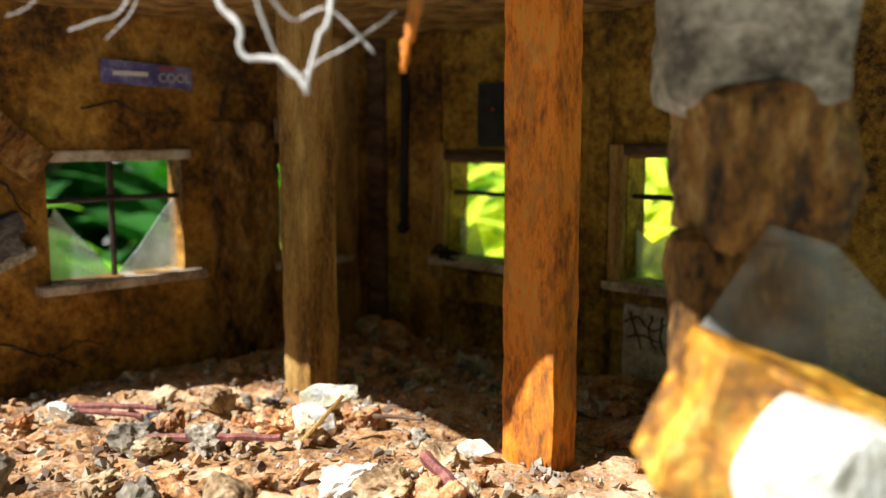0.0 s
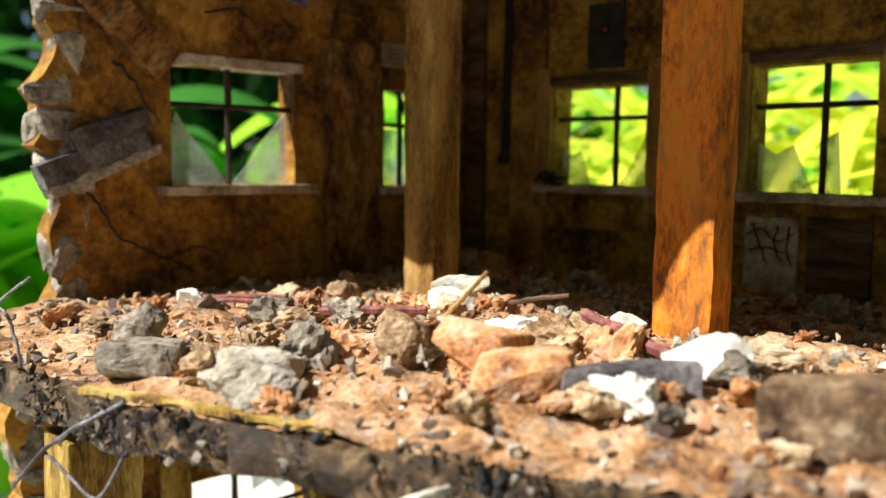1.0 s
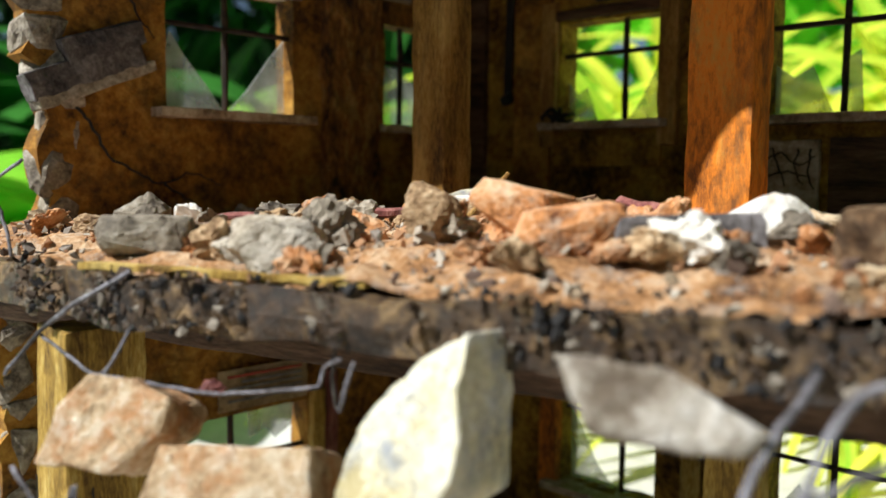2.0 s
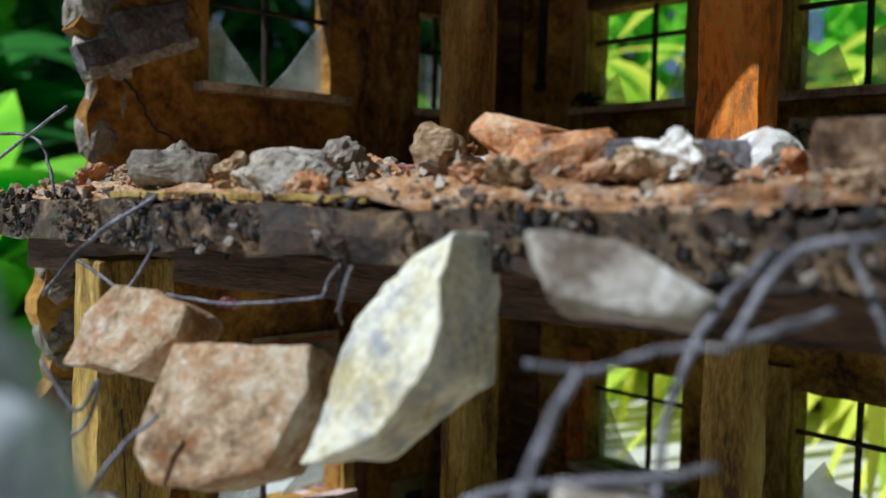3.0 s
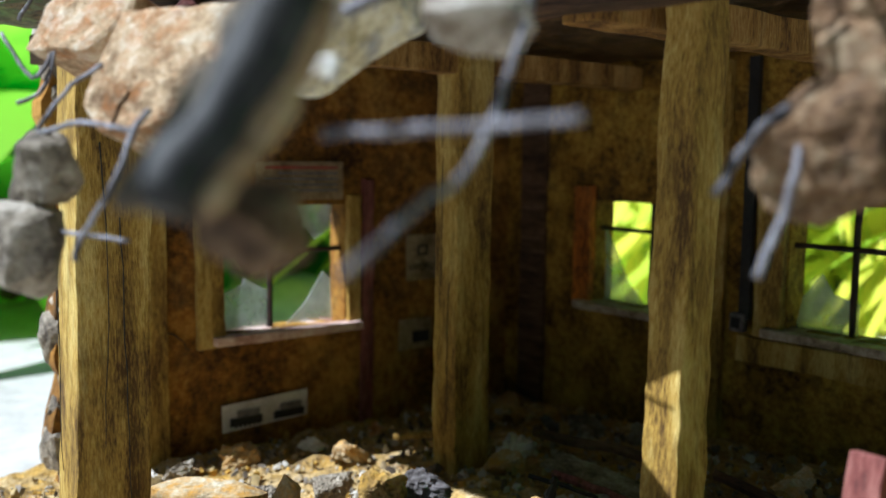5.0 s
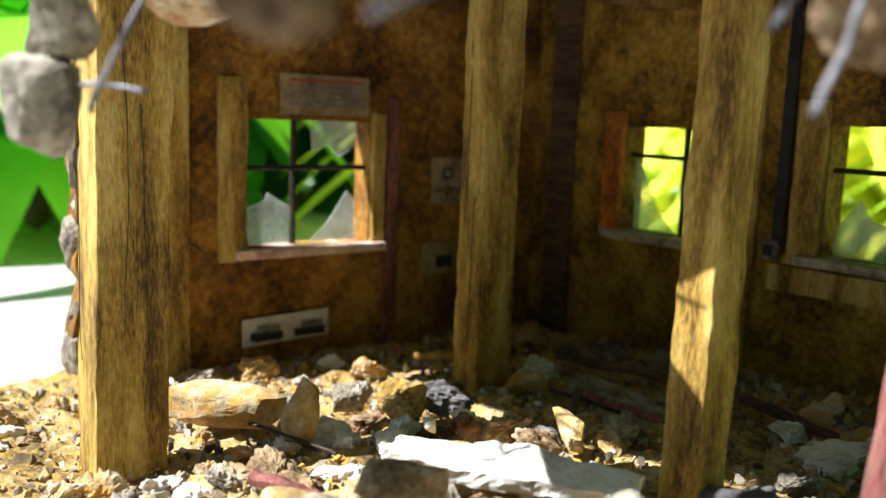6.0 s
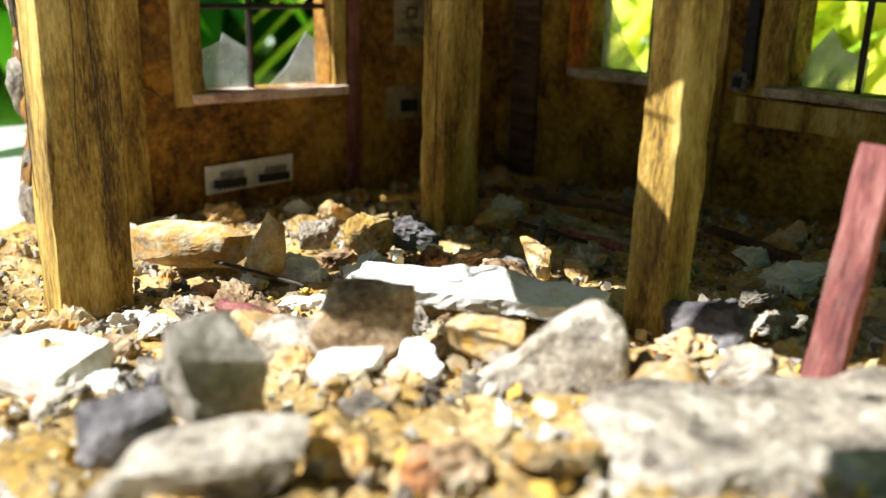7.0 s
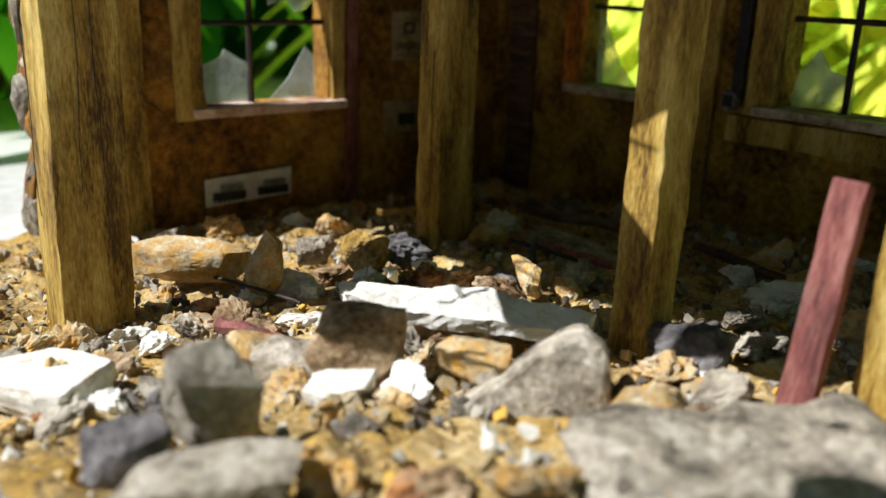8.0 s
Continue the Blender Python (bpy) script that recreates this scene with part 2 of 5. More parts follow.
def solid(name, bm, mat, label, category, at=(0, 0, 0), turn=(0, 0, 0), group="", kind="", smooth=False):
    ob = new(name, bm if isinstance(bm, bpy.types.Mesh) else mesh_of(name, bm, mat, smooth))
    ob.matrix_basis = pose(at[0] * CM, at[1] * CM, at[2] * CM, *turn)
    return tagged(ob, label, category, group, kind)


def fuzz(p, size, amp, seed=0.0):
    q = Vector(p) / size + Vector((seed * 3.7, seed * 1.3, -seed * 2.1))
    return amp * (noise.noise(q) + 0.5 * noise.noise(q * 2.3) + 0.25 * noise.noise(q * 5.1))


def rough_box(x0, x1, y0, y1, z0, z1, step=0.5, amp=0.05, size=0.8, bevel=0.06, seed=1.0, lean=(0, 0)):
    """A box cut finely and worn: edges rounded, faces uneven. lean: shift of the top in x and y."""
    bm = bmesh.new()
    bmesh.ops.create_cube(bm, size=1)
    for v in bm.verts:
        v.co = Vector((x0 + (v.co.x + 0.5) * (x1 - x0), y0 + (v.co.y + 0.5) * (y1 - y0), z0 + (v.co.z + 0.5) * (z1 - z0)))
    bmesh.ops.bevel(bm, geom=bm.edges[:], offset=bevel, segments=2, affect="EDGES", profile=0.6)
    for axis, lo, hi in ((0, x0, x1), (1, y0, y1), (2, z0, z1)):
        count = min(60, int((hi - lo) / step))
        for k in range(1, count):
            no = Vector((0, 0, 0))
            no[axis] = 1
            co = no * (lo + (hi - lo) * k / count)
            bmesh.ops.bisect_plane(bm, geom=bm.verts[:] + bm.edges[:] + bm.faces[:], plane_co=co, plane_no=no)
    for v in bm.verts:
        k = (v.co.z - z0) / max(z1 - z0, 1e-6)
        d = Vector([fuzz(v.co, size, amp, seed + j * 7) for j in range(3)])
        v.co += d + Vector((lean[0] * k, lean[1] * k, 0))
    return bm


def rock_bm(sx, sy, sz, seed, amp=0.12, cuts=2, points=13, boxy=0.5):
    """A broken stone: the hull of random points, cut finer and roughened."""
    rnd = random.Random(seed)
    bm = bmesh.new()
    for _ in range(points):
        v = Vector([rnd.uniform(-1, 1) for _ in range(3)])
        far = max(abs(c) for c in v)
        v = v / (v.length * (1 - boxy) + far * boxy) * rnd.uniform(0.85, 1.05)
        bm.verts.new((v.x * sx / 2, v.y * sy / 2, v.z * sz / 2))
    bmesh.ops.convex_hull(bm, input=bm.verts[:])
    bmesh.ops.delete(bm, geom=[v for v in bm.verts if not v.link_faces], context="VERTS")
    if cuts:
        small = min(sx, sy, sz)
        for k in range(cuts):
            bmesh.ops.subdivide_edges(bm, edges=bm.edges[:], cuts=1, use_grid_fill=True)
            bmesh.ops.triangulate(bm, faces=[f for f in bm.faces if len(f.verts) > 3])
            if k == 1:
                bmesh.ops.smooth_vert(bm, verts=bm.verts[:], factor=0.3, use_axis_x=True, use_axis_y=True, use_axis_z=True)
        for v in bm.verts:
            way = v.co.normalized()
            v.co += way * (fuzz(v.co, small * 0.6, amp * small * 0.55, seed % 97) + fuzz(v.co, small * 0.16, amp * small * 0.3, seed % 89))
    return bm


def tube(points, radius, sides=6, wobble=0.0, seed=0, taper=1.0):
    """A wire or twig along points."""
    rnd = random.Random(seed)
    bm = bmesh.new()
    pts = [Vector(p) for p in points]
    fine = []
    for i in range(len(pts) - 1):
        p0, p1, p2, p3 = pts[max(i - 1, 0)], pts[i], pts[i + 1], pts[min(i + 2, len(pts) - 1)]
        for k in range(5):
            s = k / 5
            fine.append(0.5 * (2 * p1 + (p2 - p0) * s + (2 * p0 - 5 * p1 + 4 * p2 - p3) * s * s + (3 * p1 - p0 - 3 * p2 + p3) * s ** 3))
    fine.append(pts[-1])
    if wobble:
        fine = [p + Vector([rnd.uniform(-wobble, wobble) for _ in range(3)]) for p in fine]
    rings = []
    for i, p in enumerate(fine):
        way = (fine[min(i + 1, len(fine) - 1)] - fine[max(i - 1, 0)]).normalized()
        side = way.orthogonal().normalized() if not rings else (rings[-1][0] - way * rings[-1][0].dot(way)).normalized()
        up = way.cross(side)
        r = radius * (1 + (taper - 1) * i / (len(fine) - 1)) * rnd.uniform(0.9, 1.1)
        ring = [bm.verts.new(p + (side * math.cos(a) + up * math.sin(a)) * r) for a in [2 * math.pi * k / sides for k in range(sides)]]
        rings.append((side, ring))
    for (_, a), (_, b) in zip(rings, rings[1:]):
        for k in range(sides):
            bm.faces.new((a[k], a[(k + 1) % sides], b[(k + 1) % sides], b[k]))
    bm.faces.new(rings[0][1][::-1])
    bm.faces.new(rings[-1][1])
    return bm


def merge(*bms):
    out = bmesh.new()
    for b in bms:
        me = bpy.data.meshes.new("tmp")
        b.to_mesh(me)
        b.free()
        out.from_mesh(me)
        bpy.data.meshes.remove(me)
    return out


def wall_bm(length, z0, z1, thick, holes, end, axis, side, step=0.4, amp=0.07, seed=3.0, top=None, start=0.0):
    """A wall from the corner along one axis, with openings cut through it and a ragged far end.
    holes: (from, to, bottom, top); end: the wall's length at a height; axis: 'x' or 'y'; side: way of the thickness."""
    def ticks(lo, hi, marks):
        marks = sorted({lo, hi, *marks})
        out = []
        for a, b in zip(marks, marks[1:]):
            k = max(1, round((b - a) / step))
            out += [a + (b - a) * j / k for j in range(k)]
        return out + [hi]
    us = ticks(start, length, [h for hole in holes for h in hole[:2]])
    vs = ticks(z0, z1, [h for hole in holes for h in hole[2:]])
    last = max(h[1] for h in holes) + 0.7

    def inside(u, v):
        return any(a < u < b and c < v < d for a, b, c, d in holes)
    bm = bmesh.new()
    made = {}

    def vert(i, j, back):
        key = (i, j, back)
        if key not in made:
            u, v = us[i], vs[j]
            if u > last:
                u = last + (u - last) * (end(v) - last) / (length - last)
            p = Vector((u, thick if back else 0.0, v))
            w = fuzz(p, 2.2, amp, seed) + fuzz(p, 0.6, amp * 0.5, seed + 5)
            rag = 0.03
            p += Vector((fuzz(p, 0.7, rag, seed + 9), w, fuzz(p, 0.7, rag, seed + 13)))
            if top and j == len(vs) - 1:
                p.z += top(u)
            made[key] = bm.verts.new((p.x, p.y * side, p.z) if axis == "x" else (p.y * side, -p.x, p.z))
        return made[key]
    cells = {(i, j) for i in range(len(us) - 1) for j in range(len(vs) - 1)
             if not inside((us[i] + us[i + 1]) / 2, (vs[j] + vs[j + 1]) / 2)}
    for i, j in cells:
        for back in (False, True):
            q = [vert(i, j, back), vert(i + 1, j, back), vert(i + 1, j + 1, back), vert(i, j + 1, back)]
            bm.faces.new(q)
        for (di, dj), (a, b) in {(-1, 0): ((0, 0), (0, 1)), (1, 0): ((1, 0), (1, 1)), (0, -1): ((0, 0), (1, 0)), (0, 1): ((0, 1), (1, 1))}.items():
            if (i + di, j + dj) not in cells:
                bm.faces.new([vert(i + a[0], j + a[1], False), vert(i + b[0], j + b[1], False), vert(i + b[0], j + b[1], True), vert(i + a[0], j + a[1], True)])
    bmesh.ops.recalc_face_normals(bm, faces=bm.faces[:])
    return bm


# ---- the setting ----
bm = bmesh.new()
bmesh.ops.create_grid(bm, x_segments=40, y_segments=40, size=3000)
for v in bm.verts:
    v.co.z = -3.6
solid("ground", bm, CONCRETE, "pale sunlit concrete ground under the model", "ground", kind="structure")
solid("model_base", rough_box(-3, 29, -23.5, 3, -3.6, -2.6, 1.2, 0.12, 1.5, 0.15), STONE, "rough stony base plate of the ruined model", "base", kind="structure")

UP, LOW = 13.1, 0.0
# windows: along the wall from the corner, and height
LEFT_HOLES = [(8.75, 13.4, 16.45, 20.3), (2.1, 4.7, 16.35, 20.05), (8.2, 13.0, 2.3, 6.65)]
RIGHT_HOLES = [(4.55, 8.7, 16.5, 20.1), (12.5, 16.3, 16.45, 20.4), (5.0, 9.0, 3.0, 6.85), (13.0, 17.0, 3.15, 7.15)]


def left_end(z):
    if z < 12.6:
        return 18.35 + 0.45 * noise.noise((0, 1.7, z * 0.9)) + 0.2 * noise.noise((5, 0, z * 2.6))
    return 17.05 + 0.6 * noise.noise((3, 0, z * 0.9)) + 0.3 * noise.noise((7, 0, z * 2.4)) + (0.35 if 17.5 < z < 19.3 else 0.0)


solid("wall_left", wall_bm(17.4, -2.8, 25.2, 1.0, LEFT_HOLES, left_end, "y", -1, start=-1.4), PLASTER,
      "cracked ochre plaster wall with a jagged broken end", "wall", kind="structure")
solid("wall_right", wall_bm(27.0, -2.8, 25.2, 1.0, RIGHT_HOLES, lambda z: 27.0, "x", 1, seed=8.0), PLASTER_LOW,
      "stained ochre plaster wall with broken windows", "wall", kind="structure")

# upper floor slab and ceiling
def prism_bm(outline, z0, z1, step, amp, size, seed):
    """A slab on a many-sided plan, cut finely and made uneven."""
    bm = bmesh.new()
    f = bm.faces.new([bm.verts.new((x, y, z0)) for x, y in outline])
    ext = bmesh.ops.extrude_face_region(bm, geom=[f])
    bmesh.ops.translate(bm, verts=[g for g in ext["geom"] if isinstance(g, bmesh.types.BMVert)], vec=(0, 0, z1 - z0))
    bmesh.ops.recalc_face_normals(bm, faces=bm.faces[:])
    lo = [min(p[k] for p in outline) for k in (0, 1)] + [z0]
    hi = [max(p[k] for p in outline) for k in (0, 1)] + [z1]
    for axis in range(3):
        count = int((hi[axis] - lo[axis]) / (step if axis < 2 else step * 0.6))
        for k in range(1, count):
            no = Vector((0, 0, 0))
            no[axis] = 1
            bmesh.ops.bisect_plane(bm, geom=bm.verts[:] + bm.edges[:] + bm.faces[:], plane_co=no * (lo[axis] + (hi[axis] - lo[axis]) * k / count), plane_no=no)
    for v in bm.verts:
        v.co += Vector([fuzz(v.co, size, amp, seed + j * 7) + fuzz(v.co, size * 0.3, amp * 0.5, seed + 3 + j) for j in range(3)])
    return bm


EDGE = [(0.0, -20.5), (5.0, -20.5), (10.4, -20.0), (15.0, -18.2), (19.0, -16.75), (22.6, -15.35), (26.5, -13.8)]


def edge_y(x):
    for (xa, ya), (xb, yb) in zip(EDGE, EDGE[1:]):
        if x <= xb:
            return ya + (yb - ya) * (x - xa) / (xb - xa)
    return EDGE[-1][1]


solid("upper_floor", prism_bm([(0.05, -0.1)] + EDGE + [(26.5, -0.1)], 11.95, 12.8, 0.5, 0.13, 1.0, 2.0), SLAB,
      "broken upper floor slab with a crumbled plaster edge", "floor", kind="structure")
# Ceiling's unseen front edge is shaped to let sun onto the post, shade the pillar.
solid("ceiling", prism_bm([(-1.2, 1.2), (-1.2, -16.9), (2.5, -17.4), (5.0, -16.8), (8.5, -17.6), (9.8, -17.9), (11.0, -16.9), (12.2, -15.9), (13.5, -15.5), (15.5, -16.2), (17.5, -17.2), (20.0, -18.4), (26.5, -18.2), (26.5, 1.2)], 25.05, 26.1, 0.9, 0.1, 1.1, 4.0), WOOD,
      "torn wooden ceiling over the upper floor, unseen front edge shaped for the sunlight", "ceiling", kind="structure")


def bed_bm(x0, x1, y0, y1, height, step, amp, seed, front=None):
    bm = bmesh.new()
    nx, ny = int((x1 - x0) / step), int((y1 - y0) / step)
    rows = []
    for j in range(ny + 1):
        row = []
        for i in range(nx + 1):
            x, y = x0 + (x1 - x0) * i / nx, y0 + (y1 - y0) * j / ny
            if front:
                y = y1 + (y - y1) * (front(x) - y1) / (y0 - y1)
            h = height(x, y) + abs(fuzz((x, y, 0), 1.6, amp, seed)) + abs(fuzz((x, y, 3), 0.5, amp * 0.45, seed + 2))
            row.append(bm.verts.new((x, y, h)))
        rows.append(row)
    for a, b in zip(rows, rows[1:]):
        for i in range(nx):
            bm.faces.new((a[i], a[i + 1], b[i + 1], b[i]))
    return bm


def up_height(x, y):
    edge = max(0.0, min(1.0, (y - edge_y(x)) / 2.2))
    return 12.62 + 0.012 * (x - 8) + 0.4 * edge + 0.2 * edge * max(0.0, 1 - ((x - 14) / 7) ** 2 - ((y + 13) / 5) ** 2)


def low_height(x, y):
    return -1.95 + 0.068 * x + 0.085 * max(0.0, x - 9) * max(0.0, min(1.0, (-y - 9) / 9))


solid("upper_rubble_bed", bed_bm(0.05, 26.4, -19.5, -0.05, up_height, 0.16, 0.3, 5.0, lambda x: edge_y(x) + 0.12), RUBBLE_UP,
      "brown brick dust and fine rubble on the upper floor", "rubble", kind="stuff")
solid("lower_rubble_bed", bed_bm(-2.5, 28.5, -23.2, -0.02, low_height, 0.17, 0.4, 9.0), RUBBLE_LOW,
      "yellowish dust and fine rubble on the ground floor", "rubble", kind="stuff")


# ---- posts ----
def post(name, x0, x1, y0, y1, z0, z1, mat, label, lean=(0, 0), seed=1.0):
    return solid(name, rough_box(x0, x1, y0, y1, z0, z1, 0.45, 0.05, 0.7, 0.07, seed, lean), mat, label, "post", group="wooden posts")


post("wooden_post", 5.62, 6.92, -8.6, -7.45, 12.6, 25.25, WOOD, "square weathered wooden post standing in upper floor rubble", seed=1)
post("wooden_post", 14.4, 15.95, -8.4, -7.45, 12.6, 25.25, WOOD_ORANGE, "rust-stained orange wooden post on the upper floor", seed=2)
post("wooden_post", 6.2, 7.3, -8.8, -7.4, -2.4, 11.6, WOOD_LOW, "square yellowed wooden post on the ground floor", seed=3)
post("wooden_post", 17.25, 18.1, -12.5, -11.6, -1.6, 11.75, WOOD_LOW, "leaning worn wooden post on the ground floor", (-0.45, 0.9), 4)
post("wooden_post", 7.1, 8.5, -20.3, -18.7, -2.2, 11.6, WOOD_LOW, "thick wooden corner post beside the open front", (-0.1, 0.3), 5)


def split(points, r, mat, label, seed):
    solid("post_crack", tube(points, r, 5, 0.02, seed, 0.5), mat, label, "crack", group="cracks in the posts")


split([(6.55, -8.82, 9.2), (6.6, -8.83, 6.4), (6.52, -8.82, 3.9)], 0.016, INK, "thin dark drying crack in a yellowed post", 1)
split([(6.95, -8.82, 4.6), (6.9, -8.83, 2.6), (7.0, -8.82, 0.6)], 0.016, INK, "thin dark drying crack in a yellowed post", 2)
split([(8.52, -19.6, 8.6), (8.53, -19.5, 5.4), (8.52, -19.65, 2.0)], 0.016, INK, "dark drying crack in the corner post", 3)
split([(8.52, -19.2, 7.0), (8.53, -19.15, 3.6), (8.52, -19.1, 0.4)], 0.016, INK, "dark drying crack in the corner post", 4)
split([(7.7, -20.32, 8.8), (7.75, -20.33, 5.2), (7.7, -20.32, 1.4)], 0.016, INK, "dark drying crack in the corner post", 5)


# ---- windows ----
def window(number, wall, a, b, z0, z1, cross, bar=0.11, label="", shards=(), sill_mat=SILL, sill=(0.7, 0.28)):
    """A window with iron cross bars, broken panes and a sill. wall: 'l' or 'r'; a, b: from and to along the wall."""
    w = thing("window_%d" % number, label, "window", kind="structure")

    def put(u, d, z):
        return Vector((d, -u, z)) if wall == "l" else Vector((u, -d, z))
    deep = -0.45
    part("bar", tube([put(cross[0], deep, z0 - 0.05), put(cross[0], deep + 0.02, (z0 + z1) / 2), put(cross[0], deep, z1 + 0.05)], bar, 6, 0.008, number), IRON, w, "rusty iron upright bar")
    part("bar", tube([put(a - 0.1, deep + 0.1, cross[1]), put((a + b) / 2, deep + 0.12, cross[1]), put(b + 0.1, deep + 0.1, cross[1])], bar * 0.85, 6, 0.008, number + 50), IRON, w, "rusty iron cross bar")
    # sill
    lo, hi = put(a - 0.5, -0.9, z0 - sill[1]), put(b + 0.5, sill[0], z0)
    part("sill", rough_box(min(lo.x, hi.x), max(lo.x, hi.x), min(lo.y, hi.y), max(lo.y, hi.y), lo.z, hi.z, 0.5, 0.03, 0.6, 0.04, number), sill_mat, w, "worn projecting sill")
    # broken glass
    for k, shape in enumerate(shards):
        bm = bmesh.new()
        front = [bm.verts.new(put(a + (b - a) * u, deep - 0.12, z0 + (z1 - z0) * v)) for u, v in shape]
        f = bm.faces.new(front)
        ext = bmesh.ops.extrude_face_region(bm, geom=[f])
        off = put(0, -0.05, 0) - put(0, 0, 0)
        bmesh.ops.translate(bm, verts=[g for g in ext["geom"] if isinstance(g, bmesh.types.BMVert)], vec=off)
        bmesh.ops.recalc_face_normals(bm, faces=bm.faces[:])
        p = part("pane", bm, GLASS, w, "jagged broken pane of dusty glass")
        p.visible_shadow = False
    return w


window(1, "l", 8.75, 13.4, 16.45, 20.3, (11.12, 19.05), label="broken window with iron cross bars and a pale lintel",
       shards=[[(1.0, 0.0), (1.0, 0.66), (0.93, 0.52), (0.9, 0.62), (0.8, 0.44), (0.62, 0.2), (0.5, 0.0)],
               [(0.48, 0.0), (0.3, 0.22), (0.12, 0.5), (0.0, 0.66), (0.0, 0.0)]])
window(2, "l", 2.1, 4.7, 16.35, 20.05, (3.5, 18.7), label="narrow broken window with iron bars beside the corner",
       shards=[[(1.0, 0.0), (1.0, 0.6), (0.6, 0.6), (0.2, 0.45), (0.0, 0.3), (0.0, 0.0)]])
window(3, "r", 4.55, 8.7, 16.5, 20.1, (7.1, 18.95), label="broken window with iron cross bars and bent sill",
       shards=[[(0.0, 0.0), (0.0, 0.42), (0.1, 0.3), (0.2, 0.36), (0.32, 0.0)], [(1.0, 0.0), (1.0, 0.6), (0.9, 0.52), (0.75, 0.2), (0.62, 0.0)]])
window(4, "r", 12.5, 16.3, 16.45, 20.4, (14.65, 19.15), label="broken window with iron cross bars over dark planks",
       shards=[[(0.0, 0.0), (0.0, 0.4), (0.15, 0.3), (0.3, 0.38), (0.42, 0.12), (0.48, 0.0)], [(0.56, 0.0), (0.56, 0.42), (0.66, 0.48), (0.7, 0.0)]])
window(5, "l", 8.2, 13.0, 2.3, 6.65, (11.05, 5.0), label="broken ground floor window with a reddish sill", sill_mat=SILL_RED, sill=(0.55, 0.3),
       shards=[[(0.97, 0.0), (0.95, 0.3), (0.8, 0.36), (0.78, 0.42), (0.66, 0.34), (0.58, 0.3), (0.55, 0.0)], [(0.44, 0.0), (0.28, 0.16), (0.12, 0.42), (0.06, 0.36), (0.04, 0.0)],
               [(0.44, 1.0), (0.42, 0.75), (0.28, 0.8), (0.2, 0.7), (0.06, 0.78), (0.04, 1.0)]])
window(6, "r", 5.0, 9.0, 3.0, 6.85, (7.4, 5.8), label="broken ground floor window near the corner",
       shards=[[(0.02, 0.0), (0.0, 0.72), (0.12, 0.55), (0.3, 0.2), (0.5, 0.0)]])
window(7, "r", 13.0, 17.0, 3.15, 7.15, (14.9, 5.8), label="broken ground floor window with iron cross bars",
       shards=[[(0.0, 0.0), (0.05, 0.25), (0.2, 0.45), (0.3, 0.3), (0.5, 0.25), (0.5, 0.0)]])

# ---- rubble stones ----
PROTO = {}


def rock_mesh(kind, mat, k, big):
    key = (kind, k)
    if key not in PROTO:
        rnd = random.Random(hash_of(kind) + k)
        PROTO[key] = mesh_of("rubble_stone", rock_bm(1.0, rnd.uniform(0.6, 0.95), rnd.uniform(0.4, 0.75), hash_of(kind) * 31 + k, 0.42, 3 if big else 1, 14, rnd.uniform(0.3, 0.8)), mat)
    return PROTO[key]


def hash_of(text):
    return sum(ord(c) * (i + 3) for i, c in enumerate(text)) % 1000


def stone(name, at, size, turn, mat, label, seed, amp=0.12, boxy=0.6, group="", points=13, cuts=3):
    return solid(name, rock_bm(*size, seed, amp, cuts, points, boxy), mat, label, "stone", at, turn, group)


bm = prism_bm([(-2.4, -0.35), (-1.05, -0.6), (0.5, -0.52), (2.4, -0.55), (2.45, 0.3), (1.2, 0.35), (0.3, 0.68), (-0.45, 0.5), (-0.8, 0.32), (-2.3, 0.28)], -0.13, 0.17, 0.15, 0.06, 0.5, 6.0)
solid("plaster_slab", bm, STONE_WHITE, "long white jagged plaster slab lying on the rubble", "slab", (15.45, -14.6, 0.42), (12, 2, 39))
stone("grey_stone", (17.2, -20.75, 1.05), (1.45, 1.2, 2.1), (5, 10, 30), STONE, "grey wedge-shaped stone with a dark hole", 12, 0.08, 0.5)
stone("stone_block", (15.75, -17.4, 0.15), (1.45, 1.6, 1.95), (25, 10, 40), STONE_TAN, "brown squared stone block with a pale top", 13, 0.06, 1.0, points=30)
stone("white_stone", (12.37, -22.05, -0.04), (3.61, 1.81, 1.05), (0, 6, 30), STONE_WHITE, "white sunlit broken plaster slab", 15, 0.1, 0.8)
stone("oval_stone", (6.93, -16.66, -0.46), (3.65, 1.48, 1.28), (12, 0, 40), STONE_OCHRE, "yellowish oval flat stone", 16, 0.06, 0.2, points=40)
solid("grey_block", rough_box(-2.1, 2.1, -1.3, 1.3, -0.9, 0.75, 0.22, 0.2, 1.0, 0.25, 17), STONE, "large rough grey stone block near the open front", "stone", (22.34, -15.90, 0.34), (0, -5, 50))

def roughen(bm, seed, amp):
    """Cut a stone finely and break up its faces."""
    lo = [min(v.co[k] for v in bm.verts) for k in range(3)]
    hi = [max(v.co[k] for v in bm.verts) for k in range(3)]
    for axis in range(3):
        count = int((hi[axis] - lo[axis]) / 0.16)
        for k in range(1, count):
            no = Vector((0, 0, 0))
            no[axis] = 1
            bmesh.ops.bisect_plane(bm, geom=bm.verts[:] + bm.edges[:] + bm.faces[:], plane_co=no * (lo[axis] + (hi[axis] - lo[axis]) * k / count), plane_no=no)
    for v in bm.verts:
        v.co += Vector([fuzz(v.co, 1.0, amp, seed + 11 * j) + fuzz(v.co, 0.3, amp * 0.5, seed + j) for j in range(3)])


